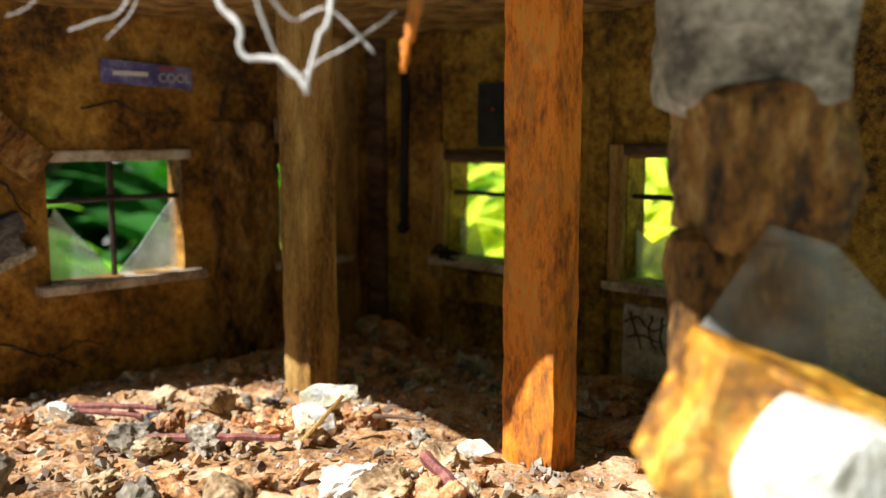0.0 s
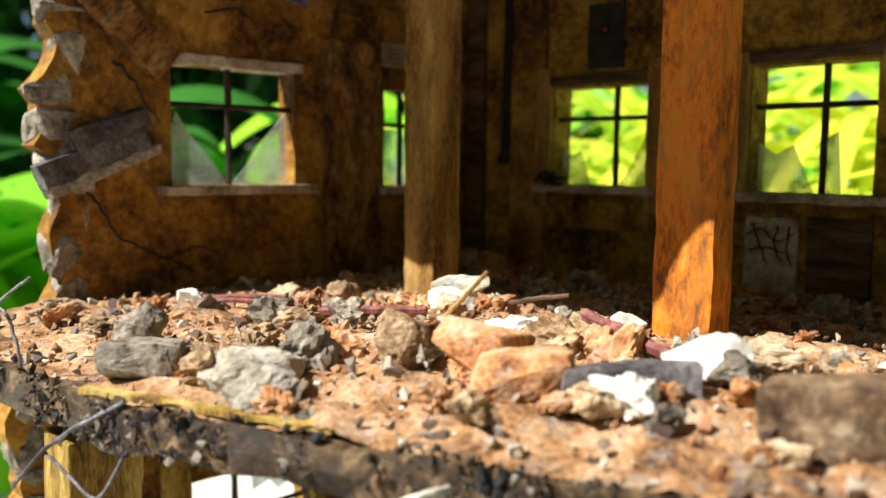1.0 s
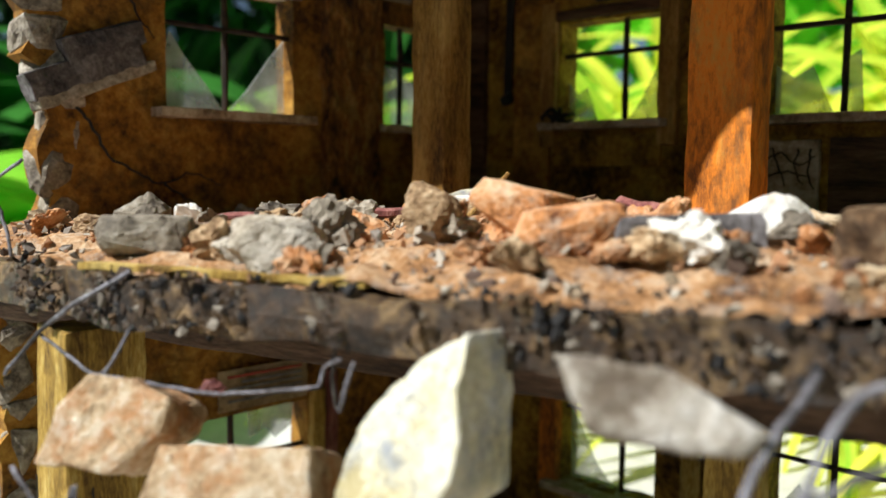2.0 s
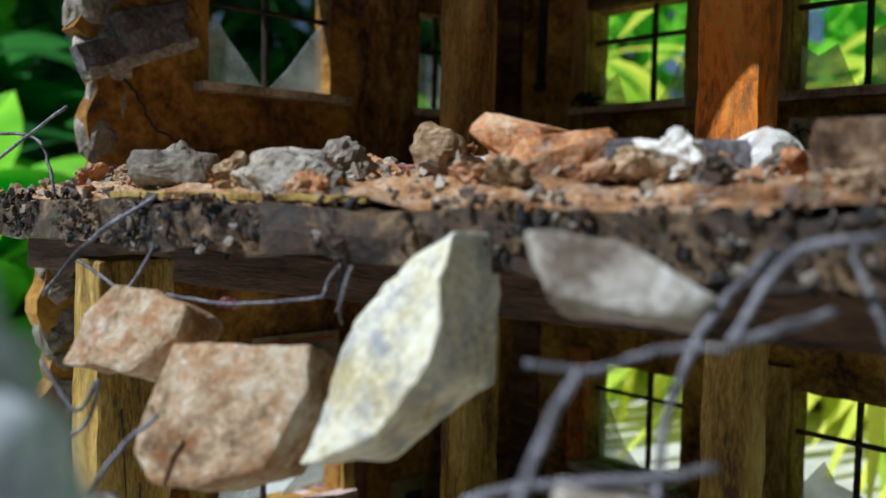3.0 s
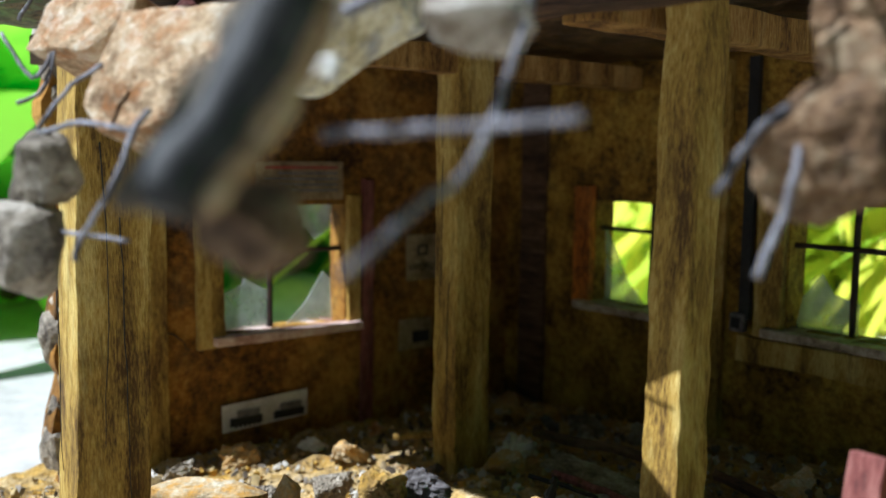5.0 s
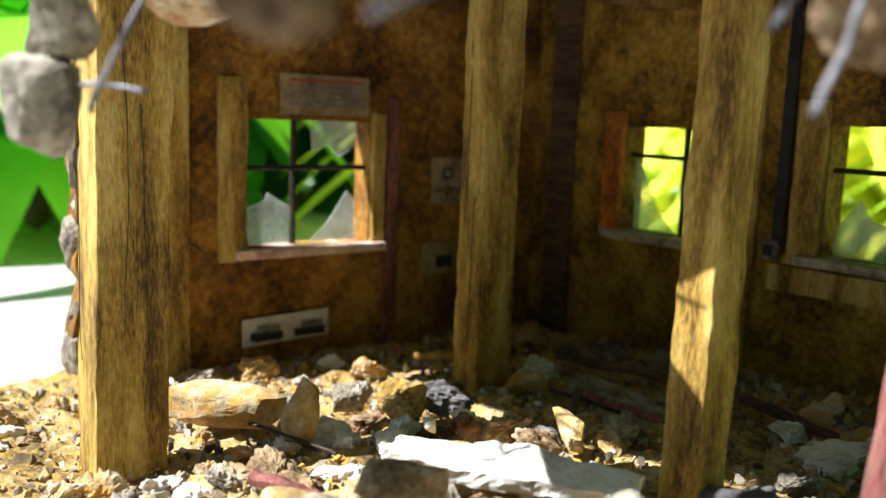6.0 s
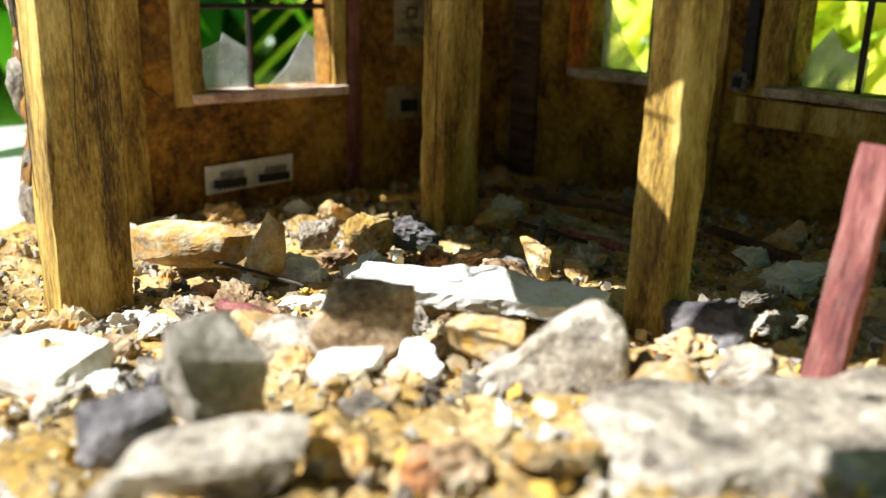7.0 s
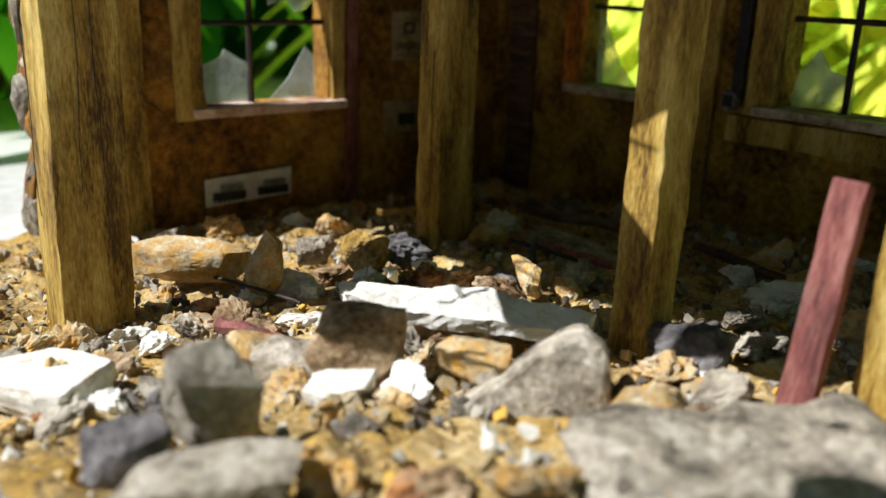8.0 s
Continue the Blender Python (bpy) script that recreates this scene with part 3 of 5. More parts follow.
def cut_stone(at, outline, depth, turn, mat, label, seed, amp=0.08, name="hanging_stone", group="stones in the wire"):
    """A broken flat-faced stone: its outline in the plane across the view from the open front, and its depth."""
    bm = bmesh.new()
    f = bm.faces.new([bm.verts.new((x, -depth / 2, z)) for x, z in outline])
    ext = bmesh.ops.extrude_face_region(bm, geom=[f])
    moved = [g for g in ext["geom"] if isinstance(g, bmesh.types.BMVert)]
    bmesh.ops.translate(bm, verts=moved, vec=(0.12, depth, 0.08))
    bmesh.ops.recalc_face_normals(bm, faces=bm.faces[:])
    bmesh.ops.bevel(bm, geom=bm.edges[:], offset=0.1, segments=2, affect="EDGES", profile=0.6)
    roughen(bm, seed, amp)
    return solid(name, bm, mat, label, "stone", at, turn, group)


cut_stone((18.55, -15.95, 0.5), [(-1.5, -0.85), (-1.35, -0.6), (-0.5, 0.05), (0.35, 0.72), (0.75, 0.85), (1.15, 0.6), (1.3, -0.25), (0.9, -0.7), (-0.6, -0.9)], 1.1, (-18, 0, 47), STONE, "large grey tilted stone slab with a pointed end", 14, 0.08, "stone_wedge", "")

# ---- stones caught in the wire before the floor edge ----
cut_stone((11.33, -20.29, 10.59), [(-1.07, -0.77), (-0.87, 0.18), (-0.47, 0.67), (0.28, 0.59), (0.99, 0.33), (0.92, -0.18), (0.22, -0.84)], 1.2, (-24, 0, 34), STONE_RUST, "tan squared stone caught in loose wire", 21, 0.07)
cut_stone((13.59, -19.92, 9.37), [(-1.16, -0.62), (-1.02, 0.54), (-0.91, 1.10), (1.40, 1.22), (1.51, 0.54), (0.99, -0.66), (-0.04, -1.04), (-0.76, -1.07)], 1.4, (-24, 0, 34), STONE_RUST, "rusty tan brick fragment held by wire", 22, 0.06)
bm = bmesh.new()
for p in ((-1.47, 0.3, -1.7), (-0.9, 0.7, -0.18), (-0.67, 0.8, 0.5), (0.6, 0.0, 1.71), (0.22, -0.85, -0.1), (-0.4, -0.6, -1.05),
          (1.4, 0.9, 1.6), (1.35, 0.75, -0.6), (-0.2, 0.3, -1.7), (0.2, 1.5, 0.9), (0.5, 1.4, -0.8)):
    bm.verts.new(p)
hull = bmesh.ops.convex_hull(bm, input=bm.verts[:])
bmesh.ops.delete(bm, geom=[g for g in hull["geom_interior"] + hull["geom_unused"] if isinstance(g, bmesh.types.BMVert)], context="VERTS")
bmesh.ops.bevel(bm, geom=bm.edges[:], offset=0.05, segments=2, affect="EDGES", profile=0.6)
roughen(bm, 23, 0.07)
solid("hanging_stone", bm, STONE_PALE, "large pale angular stone leaning against the floor edge", "stone", (16.56, -18.82, 10.87), (0, 0, 52.5), "stones in the wire")
cut_stone((19.65, -18.05, 11.91), [(-1.19, 0.56), (-0.11, 0.49), (0.44, 0.14), (1.02, -0.16), (0.75, -0.42), (0.03, -0.37), (-0.93, -0.23)], 1.1, (-22, 0, 36), STONE_OLD, "greyish tapered stone lodged under the floor edge", 24, 0.07)
stone("hanging_stone", (20.55, -19.51, 9.82), (1.40, 0.85, 0.85), (0, 8, 50), STONE_OLD, "small greyish stone hung on a wire", 25, 0.08, 0.5, points=14)
stone("hanging_stone", (13.64, -21.94, 8.13), (1.32, 1.21, 1.32), (10, 8, 20), STONE, "round grey stone hung in the wire", 26, 0.08, 0.3, points=20)
stone("hanging_stone", (13.66, -22.32, 6.91), (1.54, 1.21, 1.65), (10, -8, 60), STONE, "grey round stone hung low in the wire", 27, 0.08, 0.4, points=20)
stone("hanging_stone", (22.68, -15.22, 10.70), (1.55, 1.55, 2.20), (5, 5, 10), STONE_BROWN, "brown stone hanging below the slab in wire", 28, 0.1, 0.7, points=20)
stone("hanging_stone", (22.64, -15.49, 9.56), (1.45, 1.45, 1.50), (5, 25, 60), STONE_BROWN, "brown lumpy stone hanging in wire", 29, 0.12, 0.4, points=20)
stone("hanging_stone", (22.47, -16.01, 8.51), (1.65, 1.60, 1.70), (35, 5, 10), STONE_BROWN, "dull brown lumpy stone at the wire end", 30, 0.12, 0.4, points=20)
burnt = thing("burnt_stick", "charred dark stick with an ashy split side", "stick")
part("core", tube([(21.73, -22.33, 9.50), (21.65, -22.75, 8.67), (21.63, -23.29, 7.95)], 0.3, 10, 0.04, 3, 0.85), CABLE, burnt, "charred black core", True)
part("split_side", tube([(21.86, -22.12, 9.50), (21.79, -22.48, 8.67), (21.75, -23.03, 7.94)], 0.16, 8, 0.03, 4, 0.8), STONE_TAN, burnt, "pale split wood side", True)
part("ash_crust", tube([(21.63, -22.52, 9.49), (21.54, -22.98, 8.67), (21.55, -23.51, 7.97)], 0.14, 8, 0.05, 5, 0.9), STONE, burnt, "grey ash crust", True)
stone("hanging_stone", (21.39, -22.43, 7.80), (1.0, 0.8, 0.75), (10, 8, 20), STONE_BROWN, "small brown stone beside a charred stick", 31, 0.08, 0.4, points=18)
stone("hanging_stone", (20.11, -21.06, 9.19), (0.35, 0.25, 0.30), (10, 8, 20), STONE_WHITE, "white plaster crumb on a wire", 32, 0.1, 0.5, points=14)

# ---- loose wire ----
solid("bent_wire", tube([(20.84, -16.95, 12.43), (20.66, -18.09, 11.57), (20.59, -18.60, 10.58), (20.85, -19.09, 9.86), (21.83, -20.58, 8.38), (22.19, -21.51, 7.95), (22.66, -22.44, 7.55)], 0.059, 7, 0.016, 1, 0.62), WIRE, "long bent grey wire hanging from the floor edge", "wire", group="loose wires", smooth=True)
solid("bent_wire", tube([(21.27, -21.80, 8.51), (22.21, -21.19, 8.56), (23.24, -20.83, 8.63)], 0.043, 7, 0.012, 2, 0.9), WIRE, "straight grey wire stub", "wire", group="loose wires", smooth=True)
solid("bent_wire", tube([(19.44, -20.43, 9.88), (19.88, -20.05, 10.06), (20.76, -19.32, 10.21), (21.28, -18.70, 10.36)], 0.059, 6, 0.02, 3, 1.0), WIRE, "grey wire lying under a stone", "wire", group="loose wires", smooth=True)
solid("bent_wire", tube([(22.26, -17.33, 12.67), (21.55, -17.87, 12.48), (21.38, -18.74, 11.61)], 0.052, 6, 0.018, 4, 1.0), WIRE, "grey wire hooked over the floor edge", "wire", group="loose wires", smooth=True)
solid("bent_wire", tube([(21.38, -18.74, 11.61), (21.60, -18.33, 11.72), (21.88, -17.67, 11.91)], 0.052, 6, 0.018, 5, 1.0), WIRE, "short grey bent wire tail", "wire", group="loose wires", smooth=True)
solid("bent_wire", tube([(19.94, -20.13, 11.35), (20.46, -19.68, 11.31), (20.91, -19.29, 11.52), (21.44, -18.83, 11.59)], 0.044, 6, 0.015, 6, 1.0), WIRE, "grey wire bent round a stone", "wire", group="loose wires", smooth=True)
solid("bent_wire", tube([(21.12, -21.93, 9.80), (20.99, -21.43, 10.26), (20.80, -20.69, 11.04), (20.68, -20.19, 11.39)], 0.052, 6, 0.018, 7, 1.0), WIRE, "grey slanting wire over stones", "wire", group="loose wires", smooth=True)
solid("bent_wire", tube([(22.30, -15.74, 12.88), (22.00, -16.25, 12.75), (21.71, -16.76, 12.50), (22.02, -17.05, 12.02), (22.39, -17.25, 11.46), (22.61, -17.17, 11.22)], 0.048, 6, 0.016, 8, 1.0), WIRE, "grey wire hanging from the broken floor edge", "wire", group="loose wires", smooth=True)
solid("bent_wire", tube([(5.54, -21.12, 13.55), (6.02, -20.52, 14.19), (6.49, -19.94, 14.78)], 0.037, 6, 0.013, 9, 1.0), WIRE, "thin wire sticking out beside the wall", "wire", group="loose wires", smooth=True)
solid("bent_wire", tube([(4.84, -21.05, 14.18), (5.83, -20.41, 14.10), (6.30, -20.24, 13.44), (6.39, -20.17, 12.81)], 0.037, 6, 0.013, 10, 1.0), WIRE, "thin curved wire beside the wall", "wire", group="loose wires", smooth=True)
solid("bent_wire", tube([(10.72, -19.85, 12.90), (9.67, -20.44, 12.24), (8.89, -20.72, 11.67), (8.35, -21.05, 10.97)], 0.044, 6, 0.015, 11, 1.0), WIRE, "dark wire over the floor edge", "wire", group="loose wires", smooth=True)
solid("bent_wire", tube([(8.95, -20.63, 11.70), (9.92, -20.53, 11.45), (10.87, -20.45, 11.30), (11.14, -20.08, 12.02)], 0.033, 6, 0.011, 12, 1.0), WIRE, "kinked thin wire below the floor", "wire", group="loose wires", smooth=True)
solid("bent_wire", tube([(10.87, -20.45, 11.30), (11.91, -19.92, 11.21), (12.58, -19.48, 11.14), (13.30, -18.97, 11.21), (14.00, -18.49, 11.33)], 0.033, 6, 0.011, 13, 1.0), WIRE, "thin wire stretched between stones", "wire", group="loose wires", smooth=True)
solid("bent_wire", tube([(14.00, -18.49, 11.33), (14.06, -18.40, 11.63), (14.83, -18.75, 11.92)], 0.030, 6, 0.01, 14, 1.0), WIRE, "short upright wire end", "wire", group="loose wires", smooth=True)
solid("bent_wire", tube([(15.01, -18.91, 11.23), (15.06, -18.84, 11.55), (15.12, -18.73, 11.92)], 0.030, 6, 0.01, 15, 1.0), WIRE, "short pale wire end", "wire", group="loose wires", smooth=True)
solid("bent_wire", tube([(13.60, -21.09, 9.71), (13.50, -21.55, 9.34), (13.40, -21.86, 8.92), (13.40, -22.07, 8.59)], 0.037, 6, 0.013, 16, 1.0), WIRE, "thin wire below a stone", "wire", group="loose wires", smooth=True)
solid("bent_wire", tube([(13.39, -22.07, 8.60), (14.85, -21.81, 8.75), (15.57, -21.29, 8.64)], 0.041, 6, 0.014, 17, 1.0), WIRE, "thin wire over a round stone", "wire", group="loose wires", smooth=True)
solid("bent_wire", tube([(15.68, -21.14, 8.94), (15.77, -21.39, 8.68), (15.89, -21.57, 8.30), (15.99, -21.81, 7.84), (14.96, -21.89, 7.15), (14.91, -21.95, 6.86)], 0.044, 6, 0.015, 18, 1.0), WIRE, "grey hanging wire with a bent end", "wire", group="loose wires", smooth=True)
solid("bent_wire", tube([(14.01, -21.89, 7.20), (14.96, -21.89, 7.23), (15.50, -21.41, 7.15)], 0.037, 6, 0.013, 19, 1.0), WIRE, "thin grey cross wire end", "wire", group="loose wires", smooth=True)
solid("bent_wire", tube([(11.42, -22.04, 10.30), (12.02, -21.72, 9.56), (12.01, -21.37, 10.01), (12.14, -21.59, 9.38), (12.09, -22.00, 9.12)], 0.037, 6, 0.013, 20, 1.0), WIRE, "tangled thin grey wire loop", "wire", group="loose wires", smooth=True)
solid("bent_wire", tube([(21.88, -17.21, 7.95), (22.06, -16.95, 8.48), (22.25, -16.72, 8.82), (22.43, -16.33, 9.02)], 0.059, 6, 0.02, 21, 1.0), WIRE, "grey wire wrapped round hanging stones", "wire", group="loose wires", smooth=True)
solid("bent_wire", tube([(22.43, -17.22, 7.13), (22.52, -16.92, 7.79), (22.49, -16.60, 8.47), (22.40, -16.53, 8.82)], 0.052, 6, 0.018, 22, 1.0), WIRE, "grey wire dangling below hanging stones", "wire", group="loose wires", smooth=True)
solid("bent_wire", tube([(13.63, -17.85, 10.79), (13.46, -17.79, 11.38), (13.39, -17.64, 11.94)], 0.037, 6, 0.013, 23, 1.0), WIRE, "short wire end before the slab", "wire", group="loose wires", smooth=True)
stone("dry_bud", (11.90, -19.05, 11.06), (0.55, 0.3, 0.32), (0, 20, 40), RED_WOOD, "dried reddish bud caught in thin wire", 61, 0.2, 0.3)
solid("bleached_branch", tube([(19.54, -25.44, 12.82), (19.91, -25.21, 11.95), (20.21, -25.06, 11.35), (20.43, -24.98, 10.73), (20.61, -25.01, 9.36)], 0.42, 12, 0.03, 5, 1.1), BRANCH, "pale bleached branch standing before the model", "branch", smooth=True)

# ---- hanging roots under the ceiling ----
solid("dry_root", tube([(16.70, -15.4, 25.4), (17.18, -17.64, 24.03), (17.38, -17.76, 22.86), (17.68, -17.67, 22.55), (17.78, -17.65, 22.10), (18.25, -17.36, 22.02), (18.52, -17.16, 21.61)], 0.050, 6, 0.018, 31, 0.7), TWIG, "bleached dry root hanging from the ceiling", "root", group="hanging roots", smooth=True)
solid("dry_root", tube([(17.76, -15.4, 25.4), (18.28, -16.41, 24.02), (18.47, -16.73, 22.71), (18.45, -16.95, 22.33), (18.49, -17.18, 21.65)], 0.043, 6, 0.015, 32, 0.6), TWIG, "thin bleached root hanging down", "root", group="hanging roots", smooth=True)
solid("dry_root", tube([(17.19, -15.4, 25.4), (17.68, -17.55, 24.04), (18.02, -17.18, 22.67), (18.30, -16.73, 22.76), (18.45, -16.47, 22.59), (18.76, -16.24, 22.17)], 0.029, 6, 0.01, 33, 0.5), TWIG, "forked thin bleached root", "root", group="hanging roots", smooth=True)
solid("dry_root", tube([(17.25, -15.4, 25.4), (17.74, -17.55, 24.04), (18.08, -17.24, 21.96), (18.41, -16.74, 22.13), (18.60, -16.21, 22.45), (18.70, -15.77, 22.78)], 0.025, 6, 0.009, 34, 0.5), TWIG, "fine pale dry root hanging", "root", group="hanging roots", smooth=True)
solid("dry_root", tube([(15.72, -15.4, 25.4), (16.17, -17.94, 24.01), (15.91, -18.34, 22.88), (15.58, -18.69, 22.64), (15.37, -18.93, 22.53)], 0.022, 6, 0.007, 35, 0.4), TWIG, "fine pale root end", "root", group="hanging roots", smooth=True)
solid("dry_root", tube([(14.85, -15.4, 25.4), (15.27, -18.82, 24.02), (14.99, -19.22, 22.96), (14.73, -19.52, 22.73)], 0.022, 6, 0.007, 36, 0.4), TWIG, "fine curled pale root", "root", group="hanging roots", smooth=True)
solid("dry_root", tube([(15.36, -15.4, 25.4), (15.81, -17.57, 23.99), (15.59, -18.06, 22.90), (15.34, -18.39, 22.45)], 0.018, 6, 0.006, 37, 0.4), TWIG, "fine pale root hair", "root", group="hanging roots", smooth=True)
solid("dry_root", tube([(17.73, -15.4, 25.4), (18.28, -14.97, 23.96), (18.44, -15.14, 22.87), (18.45, -15.37, 22.29), (18.46, -15.42, 22.01)], 0.16, 6, 0.04, 38, 0.35), WOOD_ORANGE, "orange brown dangling bark strip", "root", group="hanging roots", smooth=True)

# ---- wall relief and fittings ----
def on_left(y0, y1, z0, z1, d0, d1, **kw):
    return rough_box(d0, d1, min(y0, y1), max(y0, y1), z0, z1, **kw)


left, right = bpy.data.objects["wall_left"], bpy.data.objects["wall_right"]
part("pilaster", on_left(-7.6, -5.15, 12.6, 21.6, -0.2, 0.35, step=0.35, amp=0.2, size=0.9, seed=4), PILLAR, left, "rough stone pilaster")
part("pilaster", on_left(-2.2, -1.0, 12.6, 25.0, -0.2, 0.3, step=0.4, amp=0.07, seed=5), WOOD, left, "wooden wall board")
part("lintel", on_left(-13.7, -8.4, 20.3, 20.65, -0.9, 0.12, step=0.35, amp=0.05, seed=6), SILL, left, "pale stone lintel")
for y, z, sy, sz, tilt, mat in ((-15.9, 17.35, 3.4, 0.75, 22, STONE_DARK), (-15.6, 16.95, 3.6, 0.32, 22, STONE), (-15.4, 18.15, 2.4, 0.7, 20, STONE_DARK)):
    ob = part("flagstone", rough_box(-0.35, 0.35, -sy / 2, sy / 2, -sz / 2, sz / 2, 0.3, 0.06, 0.5, 0.05, y), mat, left, "broken slate flagstone bedded in the wall")
    ob.matrix_basis = pose(0.1 * CM, y * CM, z * CM, tilt, 0, 0)
ob = part("timber", rough_box(-0.35, 0.35, -2.2, 2.2, -0.55, 0.55, 0.35, 0.09, 0.6, 0.07, 3), PILLAR, left, "fallen brown stone beam")
ob.matrix_basis = pose(0.15 * CM, -15.2 * CM, 21.6 * CM, -44, 0, 0)
rnd = random.Random(4)
z = 12.9
while z < 25:
    h = rnd.uniform(0.8, 1.6)
    ob = part("edge_stone", rock_bm(1.3, rnd.uniform(1.0, 1.7), h * 1.25, int(z * 10), 0.12, 2, 20, 0.9), STONE, left, "rough stone at the broken wall end")
    ob.matrix_basis = pose(-0.5 * CM, -(left_end(z + h / 2) - 0.5) * CM, (z + h / 2) * CM, rnd.uniform(-8, 8), rnd.uniform(-8, 8), rnd.uniform(-12, 12))
    z += h
z = -2.4
while z < 12.0:
    h = rnd.uniform(0.9, 1.8)
    ob = part("edge_stone", rock_bm(1.3, rnd.uniform(1.1, 1.8), h * 1.25, int(z * 10) + 500, 0.12, 2, 20, 0.9), STONE, left)
    ob.matrix_basis = pose(-0.5 * CM, -(left_end(z + h / 2) - 0.55) * CM, (z + h / 2) * CM, rnd.uniform(-8, 8), rnd.uniform(-8, 8), rnd.uniform(-12, 12))
    z += h


def crack(points, seed, width=0.05):
    part("crack", tube([(0.06 + fuzz((-y, 0, z), 2.2, 0.07, 3.0) * -1, y, z) for y, z in points], width, 5, 0.05, seed, 0.3), INK, left, "dark plaster crack")


crack([(-16.2, 16.4), (-15.75, 15.9), (-15.2, 15.0), (-14.4, 14.5), (-13.58, 14.2), (-12.6, 14.5), (-11.6, 14.1)], 1)
crack([(-13.6, 14.2), (-13.0, 13.85), (-12.5, 13.6)], 2, 0.04)
crack([(-12.2, 22.0), (-11.0, 22.2), (-10.2, 21.8), (-9.2, 21.9)], 3, 0.04)
crack([(-15.2, 20.2), (-14.6, 19.6), (-14.2, 18.9), (-13.8, 18.5)], 4)
crack([(-7.2, 21.8), (-6.9, 22.8), (-6.2, 23.4)], 5, 0.04)
crack([(-16.4, 2.2), (-15.0, 2.6), (-14.2, 1.9)], 6, 0.04)

def panel_line(points, seed, width=0.035):
    part("crack", tube([(x, -0.16, z) for x, z in points], width, 5, 0.03, seed, 0.6), INK, right, "black scrawled line on a plaster panel")


panel_line([(12.6, 15.1), (13.1, 15.3), (13.6, 14.95), (14.1, 15.2)], 11)
panel_line([(12.7, 14.6), (13.3, 14.75), (14.0, 14.55)], 12)
panel_line([(12.8, 15.45), (13.0, 14.9), (13.2, 14.3)], 13)
panel_line([(13.6, 15.4), (13.5, 14.9), (13.75, 14.35)], 14)
panel_line([(13.95, 15.4), (13.9, 14.7), (14.1, 14.2)], 15)

# boards and panels on the other wall
for x0, x1, z0, z1, d, mat, label in ((2.5, 4.2, 12.6, 25.0, 0.22, PLASTER, "rough plastered upright strip"), (0.1, 1.0, 12.6, 25.0, 0.3, WOOD_DARK, "dark corner board"),
                                      (3.85, 4.5, 15.6, 20.9, 0.28, WOOD, "window jamb board"), (8.8, 9.5, 15.6, 20.9, 0.28, WOOD, "window jamb board"),
                                      (11.2, 11.93, 12.6, 25.0, 0.4, PLASTER_LOW, "plastered upright strip"), (11.95, 12.45, 16.2, 20.8, 0.3, WOOD, "window jamb board"),
                                      (4.3, 9.0, 20.2, 20.55, 0.25, WOOD_DARK, "window head board"), (12.2, 16.7, 20.5, 20.85, 0.25, WOOD_DARK, "window head board"),
                                      (12.5, 14.2, 12.7, 15.7, 0.12, SILL, "grey plaster panel"), (14.5, 16.4, 12.7, 15.75, 0.15, WOOD_DARK, "burnt dark panel"),
                                      (4.1, 4.95, 2.7, 7.4, 0.3, WOOD_ORANGE, "orange window jamb"), (12.0, 12.95, 2.8, 7.9, 0.3, WOOD_LOW, "worn window jamb"),
                                      (10.1, 10.8, -2.4, 11.7, 0.25, WOOD_LOW, "upright board"), (1.0, 2.4, -2.4, 11.7, 0.2, WOOD_DARK, "dark upright board"),
                                      (11.4, 17.4, 1.9, 2.75, 0.25, WOOD_LOW, "board under a window"), (4.3, 8.9, 14.9, 16.0, 0.14, PLASTER_LOW, "stained board under a window")):
    part("board", rough_box(x0, x1, -d, 0.3, z0, z1, 0.5, 0.04, 0.6, 0.04, x0 + z0), mat, right, label)
for y0, y1, z0, z1, d, mat, label in ((-7.5, -7.0, -2.4, 7.6, 0.22, RED_WOOD, "reddish upright board"), (-14.0, -13.05, 1.9, 8.0, 0.25, WOOD_LOW, "worn window jamb"),
                                      (-8.15, -7.6, 2.0, 7.0, 0.25, WOOD_LOW, "worn window jamb"), (-3.6, -2.6, -2.4, 11.7, 0.2, WOOD_DARK, "dark upright board"), (-16.6, -15.0, -2.4, 11.7, 0.2, WOOD_LOW, "cracked upright board")):
    part("board", on_left(y0, y1, z0, z1, -0.3, d, step=0.5, amp=0.05, size=0.6, seed=y0), mat, left, label)
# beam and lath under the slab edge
# Front beam takes the dark wood colour to stand in for shade under the slab.
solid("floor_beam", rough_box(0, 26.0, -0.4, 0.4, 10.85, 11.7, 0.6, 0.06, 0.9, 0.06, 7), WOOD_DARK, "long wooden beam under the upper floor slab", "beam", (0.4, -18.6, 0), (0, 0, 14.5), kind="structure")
solid("floor_beam", rough_box(6.3, 7.2, -15.8, -0.2, 10.9, 11.68, 0.6, 0.05, 0.9, 0.06, 8), WOOD, "wooden cross beam under the upper floor slab", "beam", kind="structure")
solid("floor_beam", rough_box(15.6, 16.5, -13.2, -0.2, 10.9, 11.68, 0.6, 0.05, 0.9, 0.06, 9), WOOD, "wooden cross beam under the upper floor slab", "beam", kind="structure")
lath = rough_box(0, 5.6, -0.14, 0.14, -0.06, 0.06, 0.4, 0.03, 0.5, 0.02, 5)
solid("wooden_lath", lath, WOOD_LOW, "thin yellow wooden lath along the floor edge", "lath", (9.4, -20.05, 12.93), (0, 0, 21))

